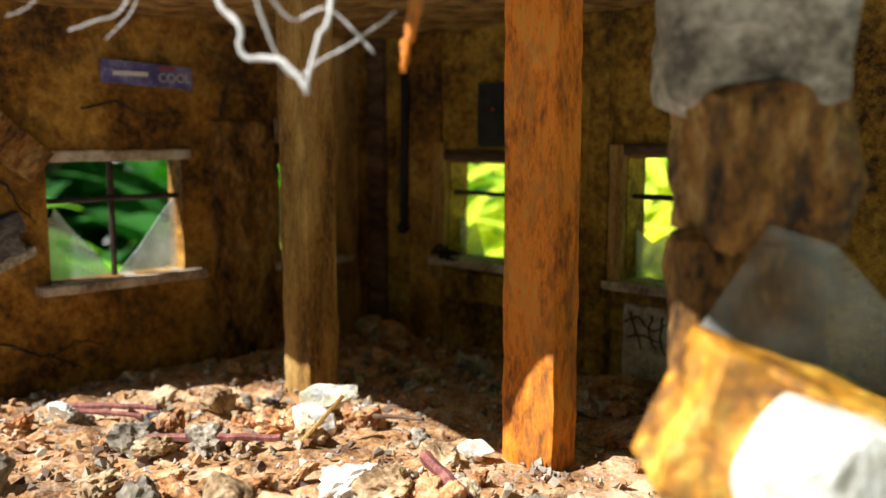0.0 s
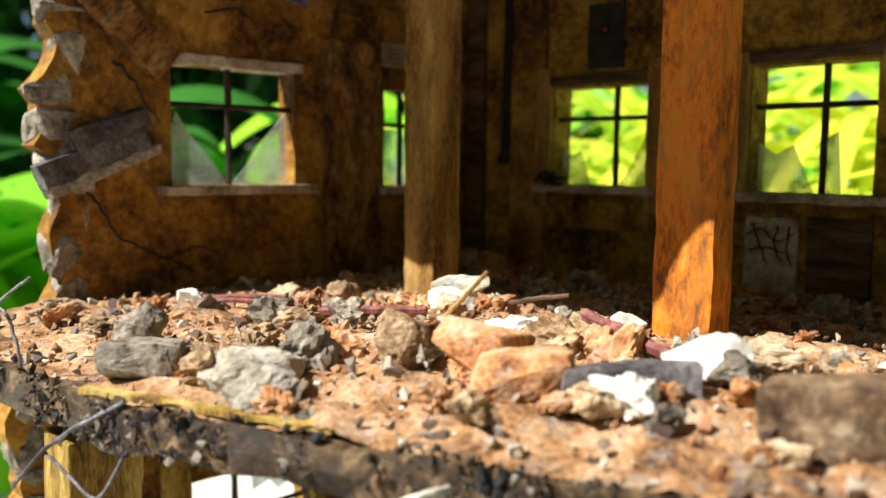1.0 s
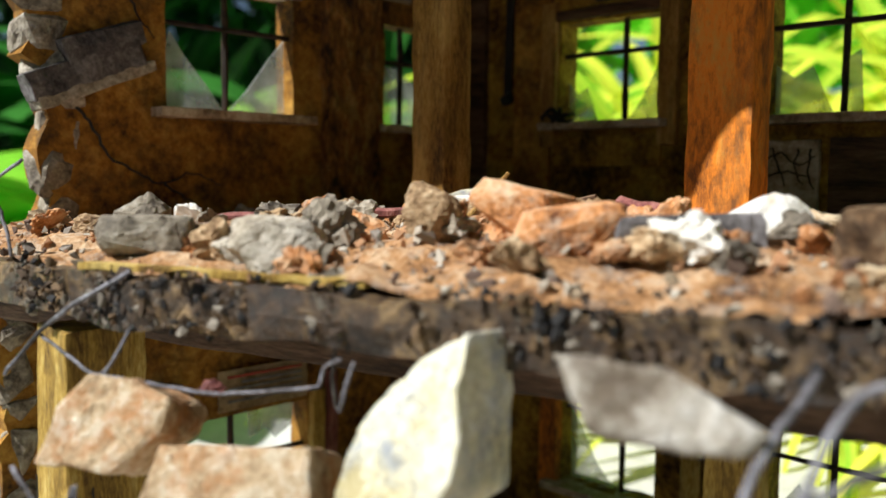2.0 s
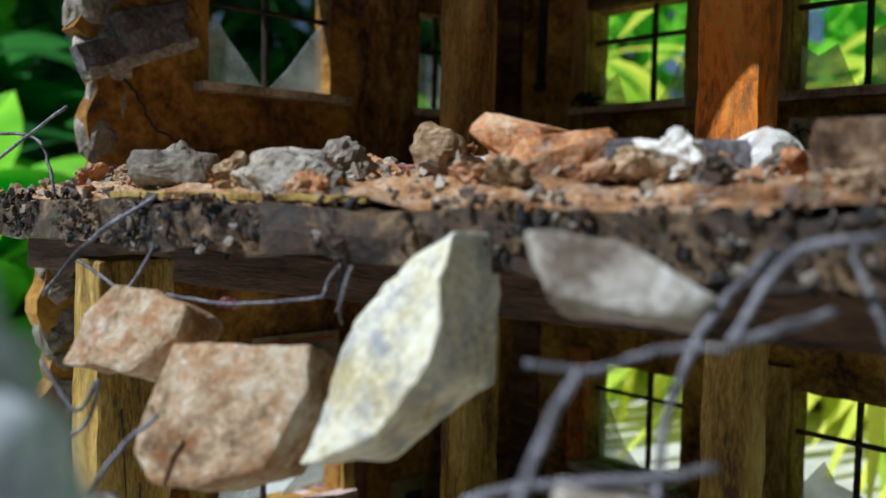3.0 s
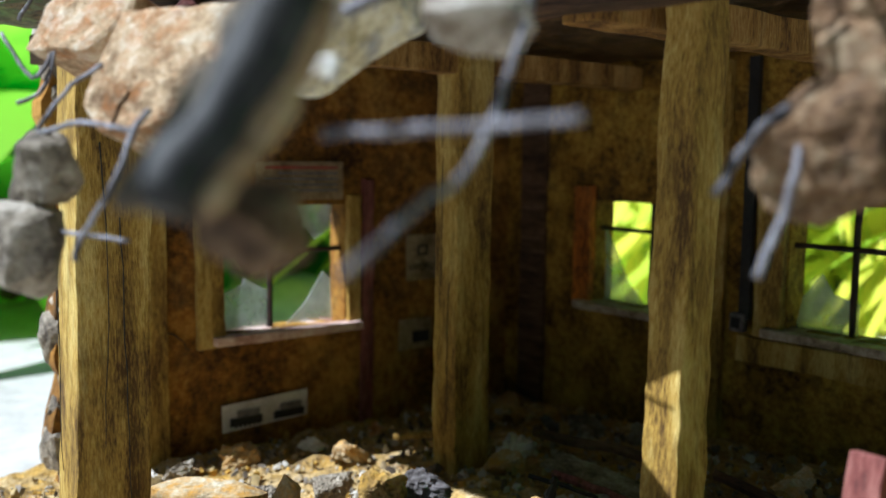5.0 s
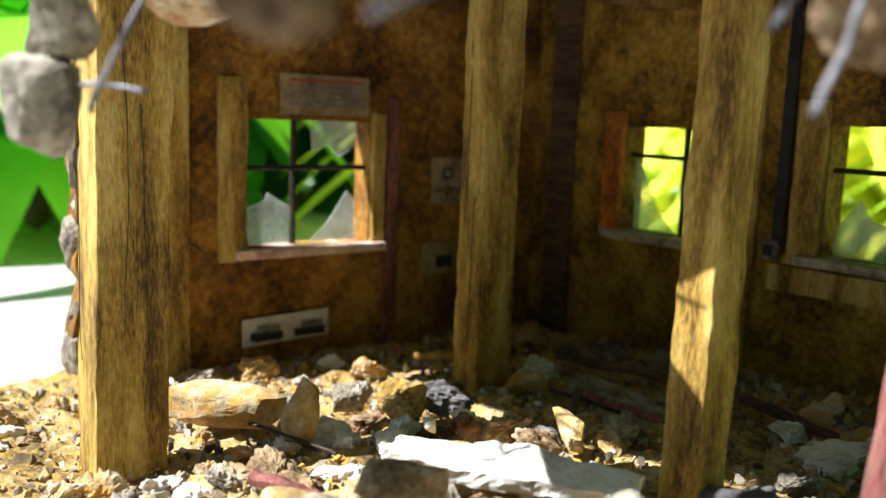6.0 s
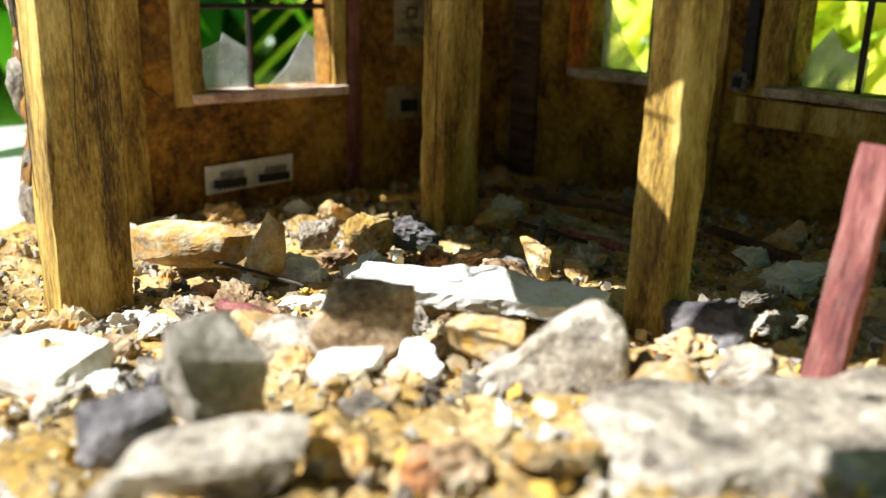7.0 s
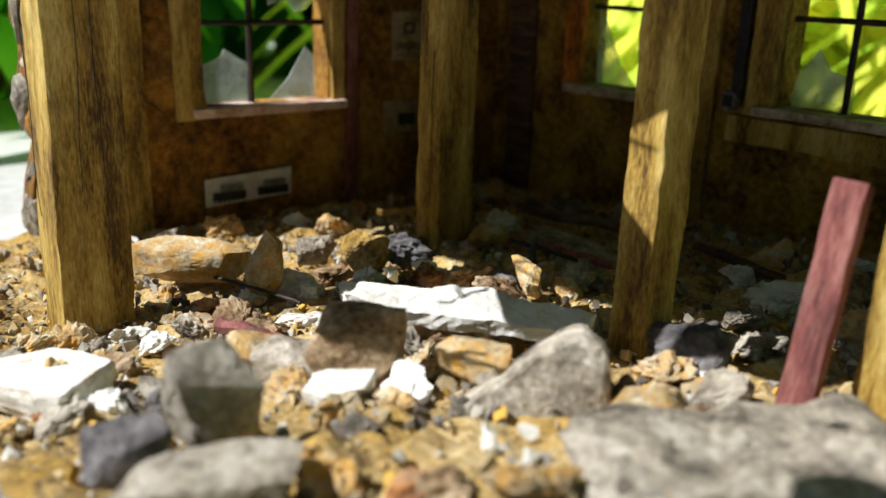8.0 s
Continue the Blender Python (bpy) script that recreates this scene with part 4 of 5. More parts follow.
# ---- cables and papers ----
cable = thing("black_cable", "flat black cable hanging on the plaster wall", "cable")
part("strap", rough_box(2.15, 2.5, -0.42, -0.3, 17.6, 24.6, 0.6, 0.02, 0.8, 0.02, 1, (0.15, 0)), CABLE, cable)
part("plug", rock_bm(0.6, 0.4, 0.6, 41, 0.1, 2, 24, 0.6), CABLE, cable, "black plug at the cable end").location = (2.3 * CM, -0.4 * CM, 17.5 * CM)
cable = thing("black_cable", "flat black cable with a small socket on the wall", "cable")
part("strap", rough_box(11.6, 11.95, -0.5, -0.28, 3.3, 11.7, 0.6, 0.02, 0.8, 0.02, 2), CABLE, cable)
sock = part("socket", rough_box(11.35, 11.85, -0.62, -0.28, 2.9, 3.5, 0.3, 0.01, 0.5, 0.05, 3), STONE_DARK, cable, "small grey square socket")
part("socket_face", rough_box(11.45, 11.75, -0.66, -0.6, 3.03, 3.37, 0.3, 0.0, 0.5, 0.02, 3), CABLE, sock)
for k in range(6):
    a = k * 1.05
    part("strap", tube([(4.95, -0.55, 16.6), (4.95 + 0.45 * math.cos(a), -0.7 - 0.1 * (k % 2), 16.75 + 0.25 * math.sin(a)), (4.95 + 0.8 * math.cos(a + 0.4), -0.6, 16.65 + 0.22 * math.sin(a + 0.3))], 0.11, 6, 0.02, k, 0.5), CABLE,
         thing("black_rag", "crumpled black rag of tape on the sill", "rag") if k == 0 else bpy.data.objects["black_rag"])


def sheet(name, wall, a, b, z0, z1, mat, label, tilt=0.0, curl=0.08, off=0.2):
    """A thin paper on a wall, a little curled, with a thickness."""
    t = thing(name, label, "paper")
    bm = bmesh.new()
    rows = []
    for j in range(5):
        row = []
        for i in range(7):
            u, z = a + (b - a) * i / 6, z0 + (z1 - z0) * j / 4 + tilt * (i / 6 - 0.5)
            d = off + curl * abs(fuzz((u, z, 0), 1.3, 1.0, z0))
            row.append(bm.verts.new((d, -u, z) if wall == "l" else (u, -d, z)))
        rows.append(row)
    for p, q in zip(rows, rows[1:]):
        for i in range(6):
            bm.faces.new((p[i], p[i + 1], q[i + 1], q[i]))
    ext = bmesh.ops.extrude_face_region(bm, geom=bm.faces[:])
    bmesh.ops.translate(bm, verts=[g for g in ext["geom"] if isinstance(g, bmesh.types.BMVert)], vec=(-0.03, 0, 0) if wall == "l" else (0, 0.03, 0))
    bmesh.ops.recalc_face_normals(bm, faces=bm.faces[:])
    part("sheet", bm, mat, t)
    return t


def bar_on(t, wall, a, b, z0, z1, mat, off, name="print"):
    lo, hi = ((off, -b, z0), (off + 0.02, -a, z1)) if wall == "l" else ((a, -off - 0.02, z0), (b, -off, z1))
    bm = bmesh.new()
    bmesh.ops.create_cube(bm, size=1)
    for v in bm.verts:
        v.co = Vector([lo[k] + (v.co[k] + 0.5) * (hi[k] - lo[k]) for k in range(3)])
    part(name, bm, mat, t)


def words(t, text, size, at, turn, mat):
    cu = bpy.data.curves.new("lettering", "FONT")
    cu.body, cu.size, cu.extrude = text, size * CM, 0.005 * CM
    cu.materials.append(mat)
    ob = new("lettering", cu)
    ob.parent = t
    ob.matrix_basis = pose(at[0] * CM, at[1] * CM, at[2] * CM, *turn)


LTURN = (90, 0, 90)
t = sheet("blue_poster", "l", 8.35, 11.55, 22.75, 23.5, PAPER_BLUE, "narrow blue printed poster strip on the plaster wall", 0.15)
words(t, "COOL", 0.42, (0.34, -9.65, 22.9), LTURN, PAPER_WHITE)
bar_on(t, "l", 10.0, 11.2, 23.05, 23.2, PAPER_WHITE, 0.32)
bar_on(t, "l", 9.0, 9.6, 23.3, 23.4, REDINK, 0.32)
t = sheet("black_poster", "r", 6.2, 7.75, 20.7, 23.0, INK, "black paper sheet pinned above a window", 0.0)
bar_on(t, "r", 6.95, 7.07, 22.0, 22.1, REDINK, 0.33, "spot")
t = sheet("text_notice", "l", 3.5, 5.0, 20.85, 21.75, PAPER, "small yellowed notice with lines of print", 0.0)
for k in range(4):
    bar_on(t, "l", 3.65, 4.85, 21.5 - k * 0.18, 21.56 - k * 0.18, GREYINK, 0.32)
t = sheet("text_notice", "l", 8.4, 11.9, 6.85, 8.2, PAPER, "yellowed paper notice over the ground floor window", 0.0)
for k in range(5):
    bar_on(t, "l", 8.7, 11.6 - 0.5 * (k % 2), 7.95 - k * 0.2, 8.03 - k * 0.2, REDINK if k == 0 else GREYINK, 0.33)
t = sheet("printed_clipping", "l", 9.9, 13.2, -1.0, -0.05, PAPER_WHITE, "white paper clipping with two small grey pictures", -0.12)
for a in (10.1, 11.75):
    bar_on(t, "l", a, a + 1.2, -0.86, -0.58, INK, 0.32, "picture")
    bar_on(t, "l", a + 0.1, a + 0.95, -0.58, -0.33, GREYINK, 0.32, "picture")
for k in range(6):
    bar_on(t, "l", 11.85 + k * 0.17, 11.95 + k * 0.17, -0.92, -0.7, INK, 0.345)
t = sheet("printed_clipping", "l", 3.95, 5.5, 3.6, 5.4, PAPER, "dim pale printed card on the wall boards", 0.0)
bar_on(t, "l", 4.55, 5.05, 4.6, 5.0, INK, 0.33, "picture")
bar_on(t, "l", 4.65, 4.95, 4.68, 4.92, PAPER, 0.345, "picture")
words(t, "WORLD", 0.42, (0.34, -5.45, 4.0), LTURN, INK)
t = sheet("printed_clipping", "l", 4.2, 5.85, 0.85, 2.1, PAPER, "dim pale printed card low on the wall", 0.0)
bar_on(t, "l", 4.45, 5.25, 1.15, 1.6, INK, 0.33, "picture")

# ---- stone pillar and the pieces beside it ----
pillar = thing("stone_pillar", "rough grey and brown stacked stone pillar", "pillar", (21.87, -11.6, 12.7))
rnd = random.Random(9)
z = 0.0
while z < 12.6:
    h = rnd.uniform(1.6, 2.6)
    w = 2.6 if z > 7.5 else 2.1 if z > 2.6 else 1.5
    side = 0.0 if z > 2.6 else 0.5
    bm = rough_box(-w / 2, w / 2, -w / 2, w / 2, -h * 0.56, h * 0.56, 0.3, 0.22, 1.2, 0.3, z + 2)
    ob = part("stone", bm, STONE if z > 7.5 else PILLAR, pillar)
    ob.matrix_basis = pose((side + rnd.uniform(-0.2, 0.2)) * CM, (side + rnd.uniform(-0.2, 0.2)) * CM, (z + h / 2) * CM, rnd.uniform(-5, 5), rnd.uniform(-5, 5), 45 + rnd.uniform(-14, 14))
    z += h
amber = thing("amber_block", "orange yellow broken block leaning on the pillar", "block")
body = part("body", rough_box(-2.2, 2.2, -0.8, 0.8, -1.0, 1.0, 0.35, 0.12, 0.9, 0.12, 6), AMBER, amber)
body.matrix_basis = pose(23.92 * CM, -13.09 * CM, 16.87 * CM, 0, 22, 42)
crust = part("plaster_crust", rock_bm(2.3, 1.5, 2.0, 73, 0.08, 3, 40, 0.5), STONE_WHITE, amber, "white plaster crust")
crust.matrix_basis = pose(24.27 * CM, -14.06 * CM, 17.13 * CM, 0, 20, 42)
stone("white_stone", (23.73, -12.89, 15.37), (2.7, 2.2, 3.9), (0, 0, 20), STONE_WHITE, "white rounded plaster lump under an amber block", 71, 0.06, 0.5, points=40)
stone("slate_stone", (22.65, -14.33, 14.27), (1.5, 1.2, 1.6), (0, 10, 20), STONE_DARK, "small bluish slate stone at the pillar foot", 72, 0.08, 0.5)
bm = bmesh.new()
f = bm.faces.new([bm.verts.new(p) for p in ((21.79, -13.31, 17.88), (22.66, -12.39, 19.82), (23.34, -11.85, 19.56), (24.31, -11.30, 18.29), (24.39, -11.51, 15.65), (22.72, -12.94, 16.06))])
ext = bmesh.ops.extrude_face_region(bm, geom=[f])
bmesh.ops.translate(bm, verts=[g for g in ext["geom"] if isinstance(g, bmesh.types.BMVert)], vec=(0.05, -0.05, 0.0))
bmesh.ops.recalc_face_normals(bm, faces=bm.faces[:])
solid("glass_sheet", bm, GLASS_CLEAR, "broken clear sheet of smeared glass leaning on the pillar", "glass").visible_shadow = False
post("wooden_post", 21.85, 23.1, -12.05, -11.0, -1.6, 11.75, WOOD_LOW, "brown wooden post behind a red stick", (0.3, 0.1), 6)
solid("red_stick", rough_box(-0.27, 0.27, -0.22, 0.22, 0, 4.6, 0.4, 0.03, 0.6, 0.04, 3), RED_WOOD, "red painted wooden stick standing askew", "stick", (21.48, -13.06, -0.62), (-13, 1, 10))

# ---- single pieces on the upper floor ----
stone("white_block", (9.70, -10.56, 13.64), (1.2, 1.0, 0.8), (5, 0, 50), STONE_WHITE, "small white plaster block on the rubble", 81, 0.05, 1.0, points=30)
stone("printed_stone", (9.13, -9.45, 13.78), (1.8, 0.9, 0.9), (10, -10, 35), STONE_PALE, "pale stone with a whitish top", 82, 0.08, 0.8)
stone("white_chip", (18.02, -12.26, 13.88), (1.7, 0.9, 1.2), (0, 10, 40), STONE_WHITE, "bright white plaster chip on rubble", 83, 0.1, 0.5)
stone("white_chip", (14.13, -9.18, 13.62), (1.2, 0.6, 0.5), (0, 0, 45), STONE_WHITE, "bright white plaster chip by the post", 84, 0.1, 0.6)
stone("brick_fragment", (21.66, -13.06, 13.60), (4.2, 1.6, 1.3), (0, 0, 42), STONE_BROWN, "long brown brick fragment near the floor edge", 85, 0.08, 1.0, points=40)
stone("brick_fragment", (16.22, -15.19, 13.62), (2.0, 1.5, 1.0), (0, -8, 40), BRICK, "orange brick fragment near the floor edge", 86, 0.08, 0.8, points=22)
stone("brick_fragment", (17.66, -14.18, 13.58), (2.5, 1.3, 0.9), (0, 0, 45), STONE_DARK, "dark burnt brick fragment", 87, 0.1, 0.9, points=22)
stone("brick_fragment", (9.77, -19.03, 13.38), (1.7, 0.9, 0.8), (0, 0, 50), STONE, "grey brick fragment on the floor edge", 88, 0.1, 1.0, points=26)
stone("brick_fragment", (11.97, -17.83, 13.45), (1.7, 1.2, 0.8), (0, 0, 45), STONE, "grey rough brick fragment", 89, 0.12, 0.9, points=22)
stone("pointed_stone", (7.22, -17.98, 13.42), (1.5, 0.9, 1.6), (0, 15, 45), STONE, "pointed grey stone standing on rubble", 90, 0.1, 0.4)
stone("pointed_stone", (13.22, -15.39, 13.75), (1.5, 1.2, 1.5), (10, 0, 45), STONE_TAN, "brown pointed stone on the rubble heap", 91, 0.12, 0.4)
stone("flat_stone", (15.21, -15.18, 13.85), (2.0, 1.3, 1.1), (25, 15, 45), BRICK, "flat orange brown stone tilted on the heap", 92, 0.06, 0.7)


def stick(a, b, r, mat, label, seed):
    solid("wood_splinter", tube([a, ((a[0] + b[0]) / 2 + 0.05, (a[1] + b[1]) / 2, (a[2] + b[2]) / 2 + 0.04), b], r, 6, r * 0.2, seed, 0.8), mat, label, "splinter", group="wood splinters")


stick((14.54, -11.16, 14.00), (17.92, -12.47, 13.63), 0.16, RED_WOOD, "red wooden splinter lying on rubble", 1)
stick((2.69, -14.10, 13.25), (5.39, -12.73, 13.48), 0.1, RED_WOOD, "thin red splinter on grey dust", 2)
stick((3.17, -14.41, 13.28), (5.57, -13.33, 13.41), 0.09, RED_WOOD, "thin red splinter on grey dust", 3)
stick((7.62, -14.16, 13.50), (10.54, -12.16, 13.72), 0.12, RED_WOOD, "reddish wooden splinter across the rubble", 4)
stick((10.25, -9.17, 13.50), (12.80, -9.55, 14.10), 0.07, WOOD_DARK, "dark thin twig on the rubble", 5)
stick((10.57, -11.57, 13.50), (11.15, -10.72, 14.60), 0.06, WOOD, "thin upright twig in the rubble", 6)
stick((8.00, -6.00, -0.35), (13.00, -5.00, -0.30), 0.2, WOOD_DARK, "dark wooden splinter by the wall", 7)
stick((10.23, -7.36, -0.78), (14.03, -8.49, -0.22), 0.14, RED_WOOD, "reddish dark splinter on the ground floor", 8)
stick((13.80, -4.60, -0.35), (18.80, -6.20, -0.25), 0.16, WOOD_DARK, "dark splinter on the ground floor", 9)
stick((12.85, -10.63, -0.60), (13.07, -10.32, 0.61), 0.13, CABLE, "short charred stick end", 10)
stick((11.40, -9.60, 0.00), (13.20, -8.90, -0.20), 0.07, CABLE, "thin charred twig on dust", 11)
stick((7.63, -16.40, -0.79), (11.12, -15.84, -0.53), 0.05, IRON, "thin dark wire bit on the dust", 12)
stick((4.43, -9.02, -0.87), (6.15, -7.29, -0.64), 0.12, WOOD_LOW, "pale wooden chip by the wall", 13)
stick((12.17, -18.28, -0.14), (13.68, -17.75, -0.09), 0.16, RED_WOOD, "reddish brick splinter on yellow rubble", 14)
stick((10.32, -22.38, -0.57), (11.93, -22.03, -0.42), 0.07, IRON, "dark nail on white dust", 15)
solid("driftwood_piece", rough_box(-1.9, 1.9, -0.5, 0.5, -0.06, 0.06, 0.4, 0.04, 0.6, 0.02, 4), STONE, "grey weathered flat driftwood lying by the wall", "driftwood", (11.4, -6.6, -0.75), (6, 4, 8))

# ---- single pieces on the ground floor ----
stone("upright_stone", (9.18, -15.61, -0.19), (0.98, 0.78, 1.66), (0, 25, 40), STONE_OCHRE, "yellow stained stone leaning upright on rubble", 301, 0.1, 0.8, points=18)
stone("grey_lump", (7.97, -13.61, -0.42), (1.28, 0.99, 0.89), (10, 0, 60), STONE, "grey crumbly lump among yellow rubble", 302, 0.2, 0.4, points=18)
stone("rubble_lump", (9.27, -12.93, -0.35), (1.58, 1.28, 1.18), (10, 0, 20), RUBBLE_LOW, "crumbly yellow earth lump beside the post", 303, 0.3, 0.3, points=18)
stone("rubble_lump", (9.33, -11.49, -0.43), (1.77, 1.28, 0.99), (0, 0, 70), STONE_DARK, "dark crumbly clod at the post foot", 304, 0.3, 0.3, points=18)
stone("white_pebble", (11.14, -13.39, -0.32), (0.49, 0.44, 0.44), (0, 0, 10), STONE_WHITE, "small bright white pebble on the rubble", 305, 0.1, 0.4, points=18)
stone("yellow_chip", (13.63, -11.10, -0.01), (1.46, 0.68, 0.68), (15, 20, -20), STONE_OCHRE, "yellow and white plaster chip on dust", 306, 0.1, 0.6, points=18)
stone("ochre_flake", (17.55, -16.10, 0.52), (1.60, 0.94, 0.75), (15, 10, 20), STONE_OCHRE, "ochre broken flake under a white slab", 307, 0.1, 0.6, points=18)
stone("ochre_flake", (14.18, -18.45, 0.09), (1.52, 1.14, 0.76), (5, 10, 50), STONE_OCHRE, "ochre flat flake on yellow dust", 308, 0.1, 0.7, points=18)
stone("grey_slab_piece", (15.32, -18.17, 0.22), (1.80, 1.14, 0.85), (5, -10, 40), STONE, "grey flat stone with a sharp edge", 309, 0.1, 0.9, points=18)
stone("dark_stone", (17.33, -21.97, 0.71), (1.39, 1.11, 0.92), (5, -10, 40), STONE_DARK, "dark violet grey stone near the front", 310, 0.1, 0.5, points=18)
stone("brown_wedge", (18.70, -21.62, 0.71), (2.76, 1.10, 0.92), (5, -12, 60), STONE, "brown long wedge stone near the open front", 311, 0.1, 0.6, points=18)
stone("white_flake", (16.63, -18.31, 0.26), (1.32, 0.94, 0.47), (5, -10, 40), STONE_WHITE, "pinkish white plaster flake on rubble", 312, 0.1, 0.6, points=18)
stone("yellow_chip", (17.57, -5.68, -0.07), (0.77, 0.58, 0.48), (5, -10, 40), STONE_OCHRE, "small yellow chip by the dark splinter", 313, 0.1, 0.5, points=18)
stone("ochre_flake", (20.40, -15.22, 0.61), (1.68, 1.21, 0.75), (5, -10, 40), STONE_OCHRE, "ochre flake before the leaning post", 314, 0.1, 0.6, points=18)

# ---- loose rubble ----
KINDS = {"grey": STONE, "tan": STONE_TAN, "ochre": STONE_OCHRE, "white": STONE_WHITE, "brick": BRICK, "slate": STONE_DARK}
NAMES = {"grey": "rubble_stone", "tan": "broken_stone", "ochre": "ochre_stone", "white": "plaster_chip", "brick": "brick_crumb", "slate": "slate_splinter"}
WORDS = {"grey": "grey broken stone", "tan": "tan broken stone", "ochre": "yellow ochre broken stone", "white": "white plaster chip", "brick": "orange brick crumb", "slate": "dark slate splinter"}


def scatter(count, area, height, weights, sizes, seed, where, keep):
    rnd = random.Random(seed)
    done = 0
    while done < count:
        x, y = rnd.uniform(area[0], area[1]), rnd.uniform(area[2], area[3])
        if not keep(x, y):
            continue
        kind = rnd.choices(list(weights), list(weights.values()))[0]
        size = sizes[0] + (sizes[1] - sizes[0]) * rnd.random() ** 2.2
        ob = new(NAMES[kind], rock_mesh(kind, KINDS[kind], rnd.randrange(7), True))
        ob.matrix_basis = pose(x * CM, y * CM, (height(x, y) + 0.18 + size * 0.14) * CM, rnd.uniform(-25, 25), rnd.uniform(-25, 25), rnd.uniform(0, 360)) @ Matrix.Diagonal((size, size, size, 1))
        tagged(ob, WORDS[kind] + " lying loose " + where, "stone", "rubble on " + where.split("on ")[-1])
        done += 1


def free_up(x, y):
    return y > edge_y(x) + 0.5 and not (5.1 < x < 7.4 and -9.1 < y < -6.9) and not (13.9 < x < 16.5 and -8.9 < y < -6.9)


def free_low(x, y):
    return not (5.6 < x < 7.9 and -9.3 < y < -7.1) and not (16.7 < x < 18.7 and -13.1 < y < -10.6) and not (6.5 < x < 9.1 and -20.9 < y < -18.1) and x - y < 41


scatter(150, (1, 25, -19, -1), up_height, {"brick": 5, "tan": 4.5, "grey": 3, "white": 0.2, "slate": 0.7}, (0.35, 1.6), 1, "on the upper floor", free_up)
scatter(190, (1, 24, -23, -1), low_height, {"ochre": 4, "tan": 3, "grey": 3.5, "white": 2.0, "slate": 0.8, "brick": 0.5}, (0.4, 1.9), 2, "on the ground floor", free_low)


scatter(60, (9, 23, -23, -12), low_height, {"ochre": 4, "tan": 2, "grey": 2.5, "white": 3.0}, (0.7, 1.5), 7, "on the ground floor", free_low)
scatter(60, (6, 24, -18.5, -9), up_height, {"brick": 6, "tan": 4, "grey": 2}, (0.8, 1.7), 8, "on the upper floor", free_up)


def gravel(name, count, area, height, keep, colors, sizes, seed, label):
    """Crumbs too many to count, joined."""
    m = bpy.data.materials.new(name)
    m.use_nodes = True
    n, ln = m.node_tree.nodes, m.node_tree.links
    geo = n.new("ShaderNodeNewGeometry")
    ramp = n.new("ShaderNodeValToRGB")
    ramp.color_ramp.interpolation = "CONSTANT"
    for k, c in enumerate(colors):
        e = ramp.color_ramp.elements[k] if k < 2 else ramp.color_ramp.elements.new(k / len(colors))
        e.position, e.color = k / len(colors), (*c, 1)
    ln.new(geo.outputs["Random Per Island"], ramp.inputs[0])
    co, nz = n.new("ShaderNodeTexCoord"), n.new("ShaderNodeTexNoise")
    nz.inputs["Scale"].default_value = 600
    ln.new(co.outputs["Object"], nz.inputs["Vector"])
    mx = n.new("ShaderNodeMix")
    mx.data_type, mx.blend_type = "RGBA", "MULTIPLY"
    mx.inputs["Factor"].default_value = 0.5
    ln.new(ramp.outputs[0], mx.inputs["A"])
    ln.new(nz.outputs[0], mx.inputs["B"])
    b = n["Principled BSDF"]
    b.inputs["Roughness"].default_value = 0.9
    ln.new(mx.outputs["Result"], b.inputs["Base Color"])
    rnd = random.Random(seed)
    shapes = []
    for k in range(8):
        bm = rock_bm(1, 0.8, 0.65, seed * 50 + k, 0.1, 0, 9, 0.5)
        bmesh.ops.triangulate(bm, faces=bm.faces[:])
        bm.verts.index_update()
        shapes.append((np.array([v.co[:] for v in bm.verts]), [[v.index for v in f.verts] for f in bm.faces]))
        bm.free()
    verts, faces = [], []
    done = 0
    while done < count:
        x, y = rnd.uniform(area[0], area[1]), rnd.uniform(area[2], area[3])
        if not keep(x, y):
            continue
        vs, fs = rnd.choice(shapes)
        size = sizes[0] + (sizes[1] - sizes[0]) * rnd.random() ** 2.5
        m3 = np.array(Euler([rnd.uniform(0, 6.28) for _ in range(3)]).to_matrix())
        base = len(verts)
        verts += ((vs * size) @ m3.T + (x, y, height(x, y) + 0.1 + rnd.uniform(0.0, 0.22))).tolist()
        faces += [[base + i for i in f] for f in fs]
        done += 1
    me = bpy.data.meshes.new(name)
    me.from_pydata((np.array(verts) * CM).tolist(), [], faces)
    me.materials.append(m)
    tagged(new(name, me), label, "gravel", kind="stuff")


gravel("upper_gravel", 3000, (0.3, 26, -20.2, -0.3), up_height, lambda x, y: y > edge_y(x) + 0.15,
       [(0.45, 0.22, 0.1), (0.4, 0.3, 0.19), (0.3, 0.25, 0.2), (0.62, 0.55, 0.44), (0.16, 0.1, 0.07), (0.55, 0.3, 0.15), (0.5, 0.42, 0.32)], (0.1, 0.42), 3, "brick crumbs and plaster grit on the upper floor")
gravel("lower_gravel", 5500, (-1, 25, -23, -0.3), low_height, lambda x, y: x - y < 42,
       [(0.68, 0.4, 0.06), (0.45, 0.34, 0.18), (0.3, 0.26, 0.21), (0.74, 0.7, 0.6), (0.13, 0.1, 0.07), (0.6, 0.45, 0.2), (0.5, 0.45, 0.36)], (0.1, 0.45), 4, "yellow and white plaster grit on the ground floor")

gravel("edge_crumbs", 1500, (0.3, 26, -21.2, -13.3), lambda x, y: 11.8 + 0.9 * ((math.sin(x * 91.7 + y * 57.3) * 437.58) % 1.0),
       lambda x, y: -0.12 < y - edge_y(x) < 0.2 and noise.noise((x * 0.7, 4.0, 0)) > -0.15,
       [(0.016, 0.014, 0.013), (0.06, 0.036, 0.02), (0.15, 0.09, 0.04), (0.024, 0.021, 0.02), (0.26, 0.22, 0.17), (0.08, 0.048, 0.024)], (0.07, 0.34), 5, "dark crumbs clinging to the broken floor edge")

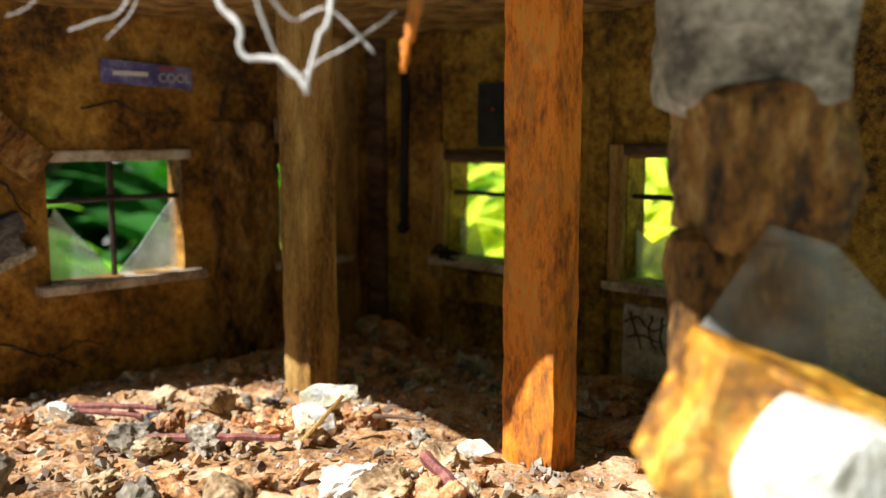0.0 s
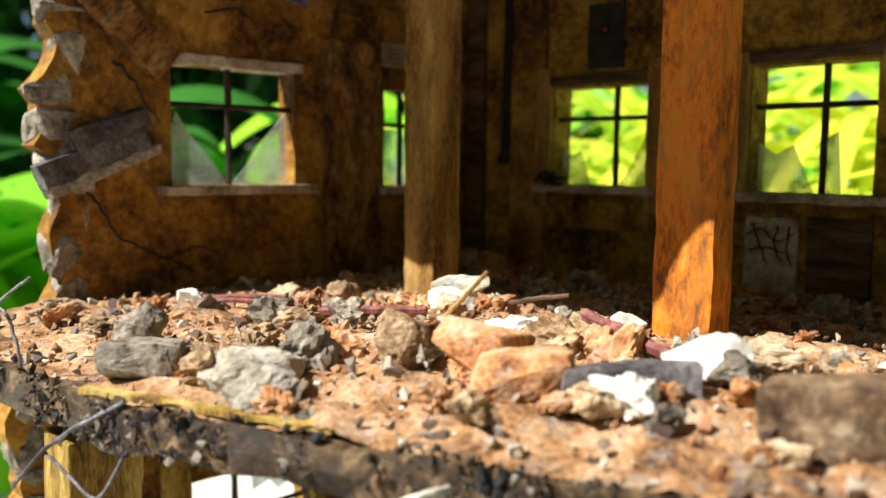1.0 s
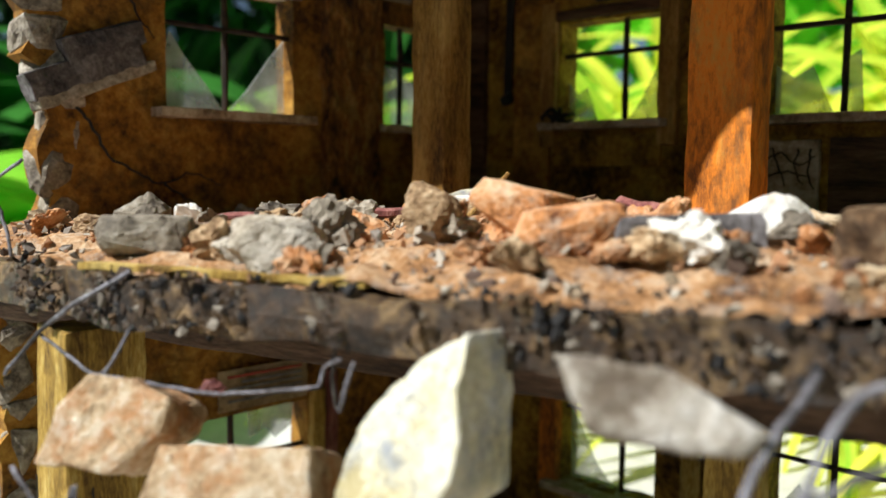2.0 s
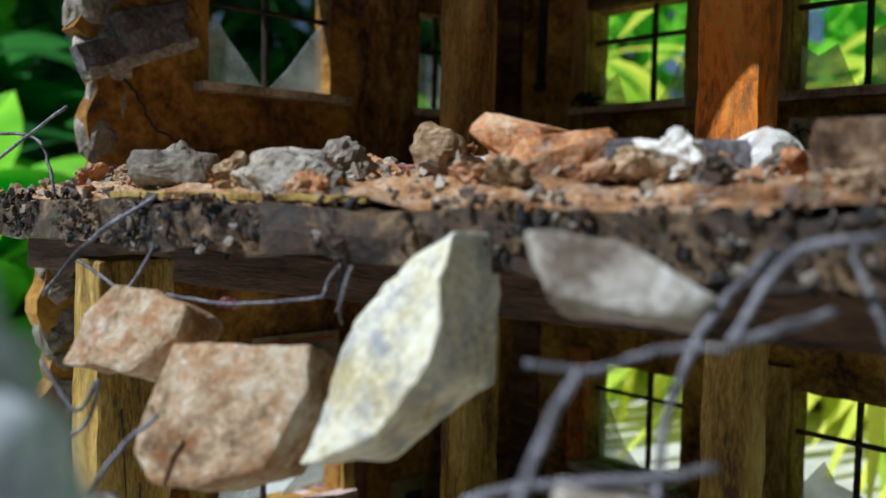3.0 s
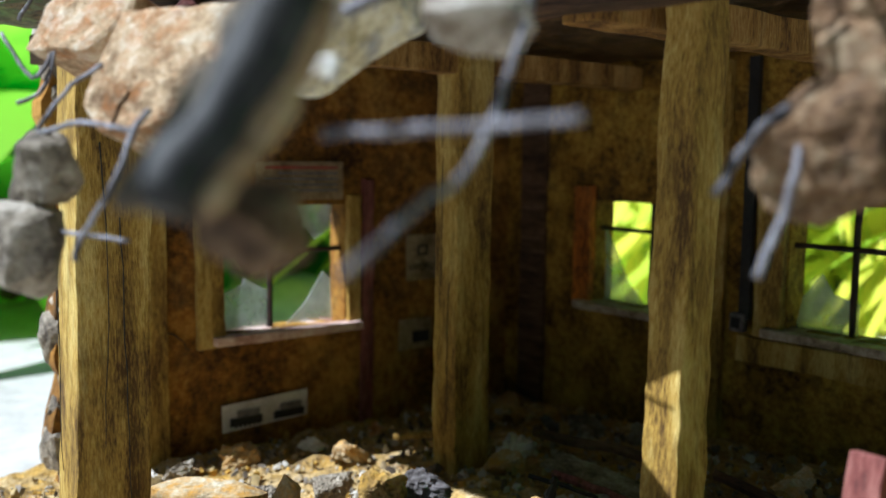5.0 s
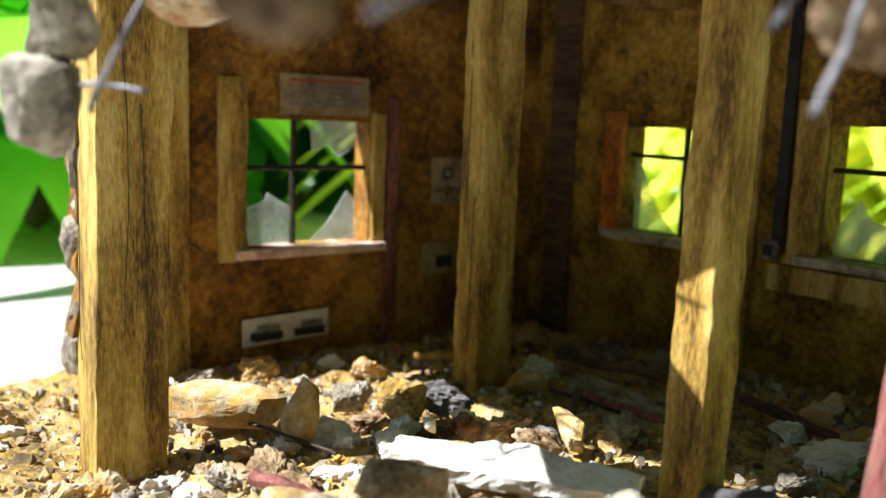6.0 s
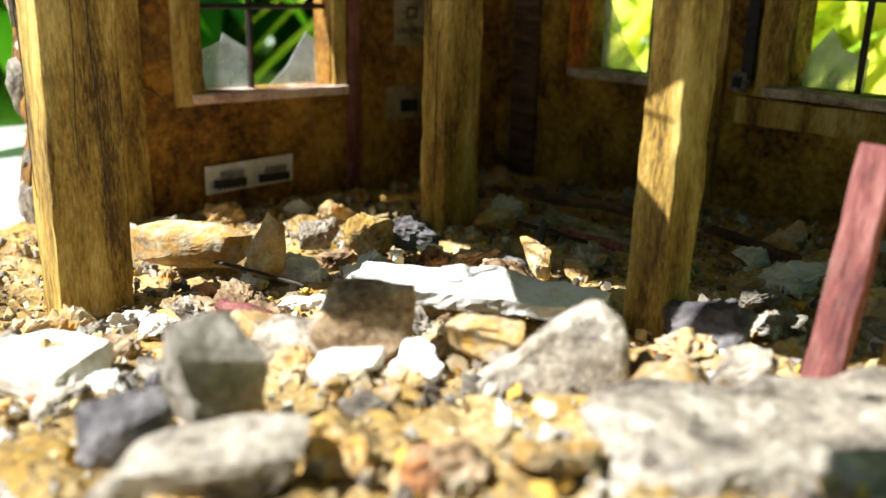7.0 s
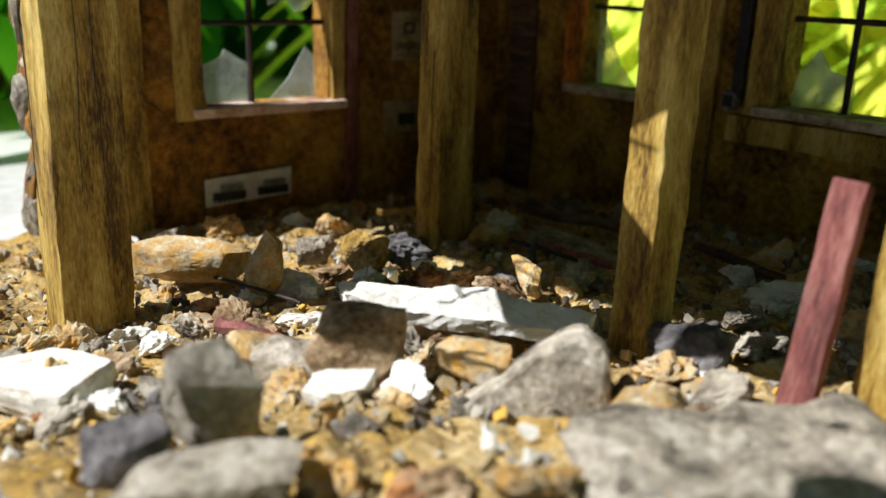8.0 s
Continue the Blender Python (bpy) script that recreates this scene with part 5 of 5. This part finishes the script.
# ---- plants round the model ----
def blade_mesh(name, length, width, rise, droop, mat, fold=0.25, seed=0):
    """One leaf: a folded blade that rises and arches over."""
    bm = bmesh.new()
    rows = []
    for i in range(13):
        s = i / 12
        x = length * (s - 0.12 * s * s)
        z = rise * s - droop * s ** 2.2
        w = width / 2 * math.sin(math.pi * min(1, 0.06 + 0.94 * s) ** 0.75) ** 0.8 * (1 + 0.08 * math.sin(9 * s + seed))
        rows.append([bm.verts.new((x, k * w, z + abs(k) * w * fold)) for k in (-1, -0.5, 0, 0.5, 1)])
    for a, b in zip(rows, rows[1:]):
        for k in range(4):
            bm.faces.new((a[k], a[k + 1], b[k + 1], b[k]))
    bmesh.ops.remove_doubles(bm, verts=bm.verts[:], dist=0.001)
    return mesh_of(name, bm, mat, True)


STRAPS = [blade_mesh("leaf", 36, 2.2, 26 - 5 * k, 22 + 6 * k, LEAF_YELLOW, 0.3, k) for k in range(4)]
BROADS = [blade_mesh("leaf", 26, 10, 14 - 4 * k, 16 + 5 * k, LEAF, 0.18, k) for k in range(3)]
SHADED_BROADS = [blade_mesh("leaf", 24, 8, 12 - 4 * k, 16 + 5 * k, LEAF_SHADED, 0.2, k) for k in range(3)]


def plant(name, at, meshes, count, stem, label, seed, size=1.0, levels=1):
    rnd = random.Random(seed)
    p = thing(name, label, "plant", at, group="plants round the model")
    part("stem", tube([(0, 0, 0), (0.6, 0.3, stem / 2), (0.2, 0.8, stem)], 1.3, 8, 0.1, seed, 0.6), BARK, p)
    for k in range(count):
        ob = part("leaf", rnd.choice(meshes), None, p)
        h = stem * (1 - 0.75 * rnd.random() * (levels > 1))
        ob.matrix_basis = pose(0.3 * CM, 0.4 * CM, h * CM, rnd.uniform(-12, 12), rnd.uniform(-30, 15), k * 137.5 + rnd.uniform(-15, 15)) @ Matrix.Scale(size * rnd.uniform(0.7, 1.15), 4)
    return p


for k, (x, y, h) in enumerate(((-38, 42, 8), (-22, 52, 12), (-6, 44, 8), (8, 54, 10), (22, 44, 9), (-30, 66, 22), (-4, 70, 24), (18, 68, 20))):
    plant("strap_leaf_plant", (x, y, -3.6), STRAPS, 80, h, "yellow green strap-leaved plant behind the model", 100 + k, 1.4 if 5 <= k < 8 else 1.0, 2)
# Plants 1, 2 and 5 have the shade put into their leaf colour.
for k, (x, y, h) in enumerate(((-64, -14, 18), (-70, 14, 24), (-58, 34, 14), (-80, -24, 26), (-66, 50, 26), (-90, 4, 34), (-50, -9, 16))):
    plant("broad_leaf_plant", (x, y, -3.6), SHADED_BROADS if k in (1, 2, 5) else BROADS, 30, h, "broad-leaved green garden plant behind the model", 200 + k, 1.1, 2)


def hedge_bm(seed, count, radius, height, around, size, mat):
    rnd = random.Random(seed)
    verts, faces = [], []
    for _ in range(count):
        a = rnd.uniform(*around)
        r = radius * rnd.uniform(1.0, 1.35)
        z = height * rnd.random() ** 0.8
        p = Vector((r * math.cos(a), r * math.sin(a), z - 3))
        m3 = Euler([rnd.uniform(-1.2, 1.2), rnd.uniform(-1.2, 1.2), rnd.uniform(0, 6.28)]).to_matrix()
        l, w = size * rnd.uniform(0.6, 1.3), size * rnd.uniform(0.25, 0.45)
        base = len(verts)
        for q in ((-l / 2, 0, 0), (-l / 6, -w / 2, w * 0.15), (l / 2, 0, -w * 0.3), (-l / 6, w / 2, w * 0.15)):
            verts.append(tuple((p + m3 @ Vector(q)) * CM))
        faces += [(base, base + 1, base + 2), (base, base + 2, base + 3)]
    me = bpy.data.meshes.new("hedge")
    me.from_pydata(verts, [], faces)
    me.materials.append(mat)
    return me


tagged(new("hedge", hedge_bm(7, 5000, 115, 110, (radians(20), radians(128)), 13, LEAF)), "sunlit light green garden foliage behind the plants", "hedge", kind="stuff")
# This hedge stands in sun; the tree shade is in its leaf colour.
tagged(new("hedge", hedge_bm(5, 4200, 130, 110, (radians(124), radians(171)), 13, LEAF_SHADED)), "dense green garden foliage with tree shade in its leaf colour", "hedge", kind="stuff")
tagged(new("hedge", hedge_bm(8, 2200, 135, 85, (radians(171), radians(203)), 13, LEAF)), "bright green garden foliage beside the darker hedge", "hedge", kind="stuff")
tagged(new("hedge", hedge_bm(6, 5000, 190, 150, (radians(-125), radians(20)), 18, LEAF_SHADED)), "green garden foliage on the camera's side", "hedge", kind="stuff")
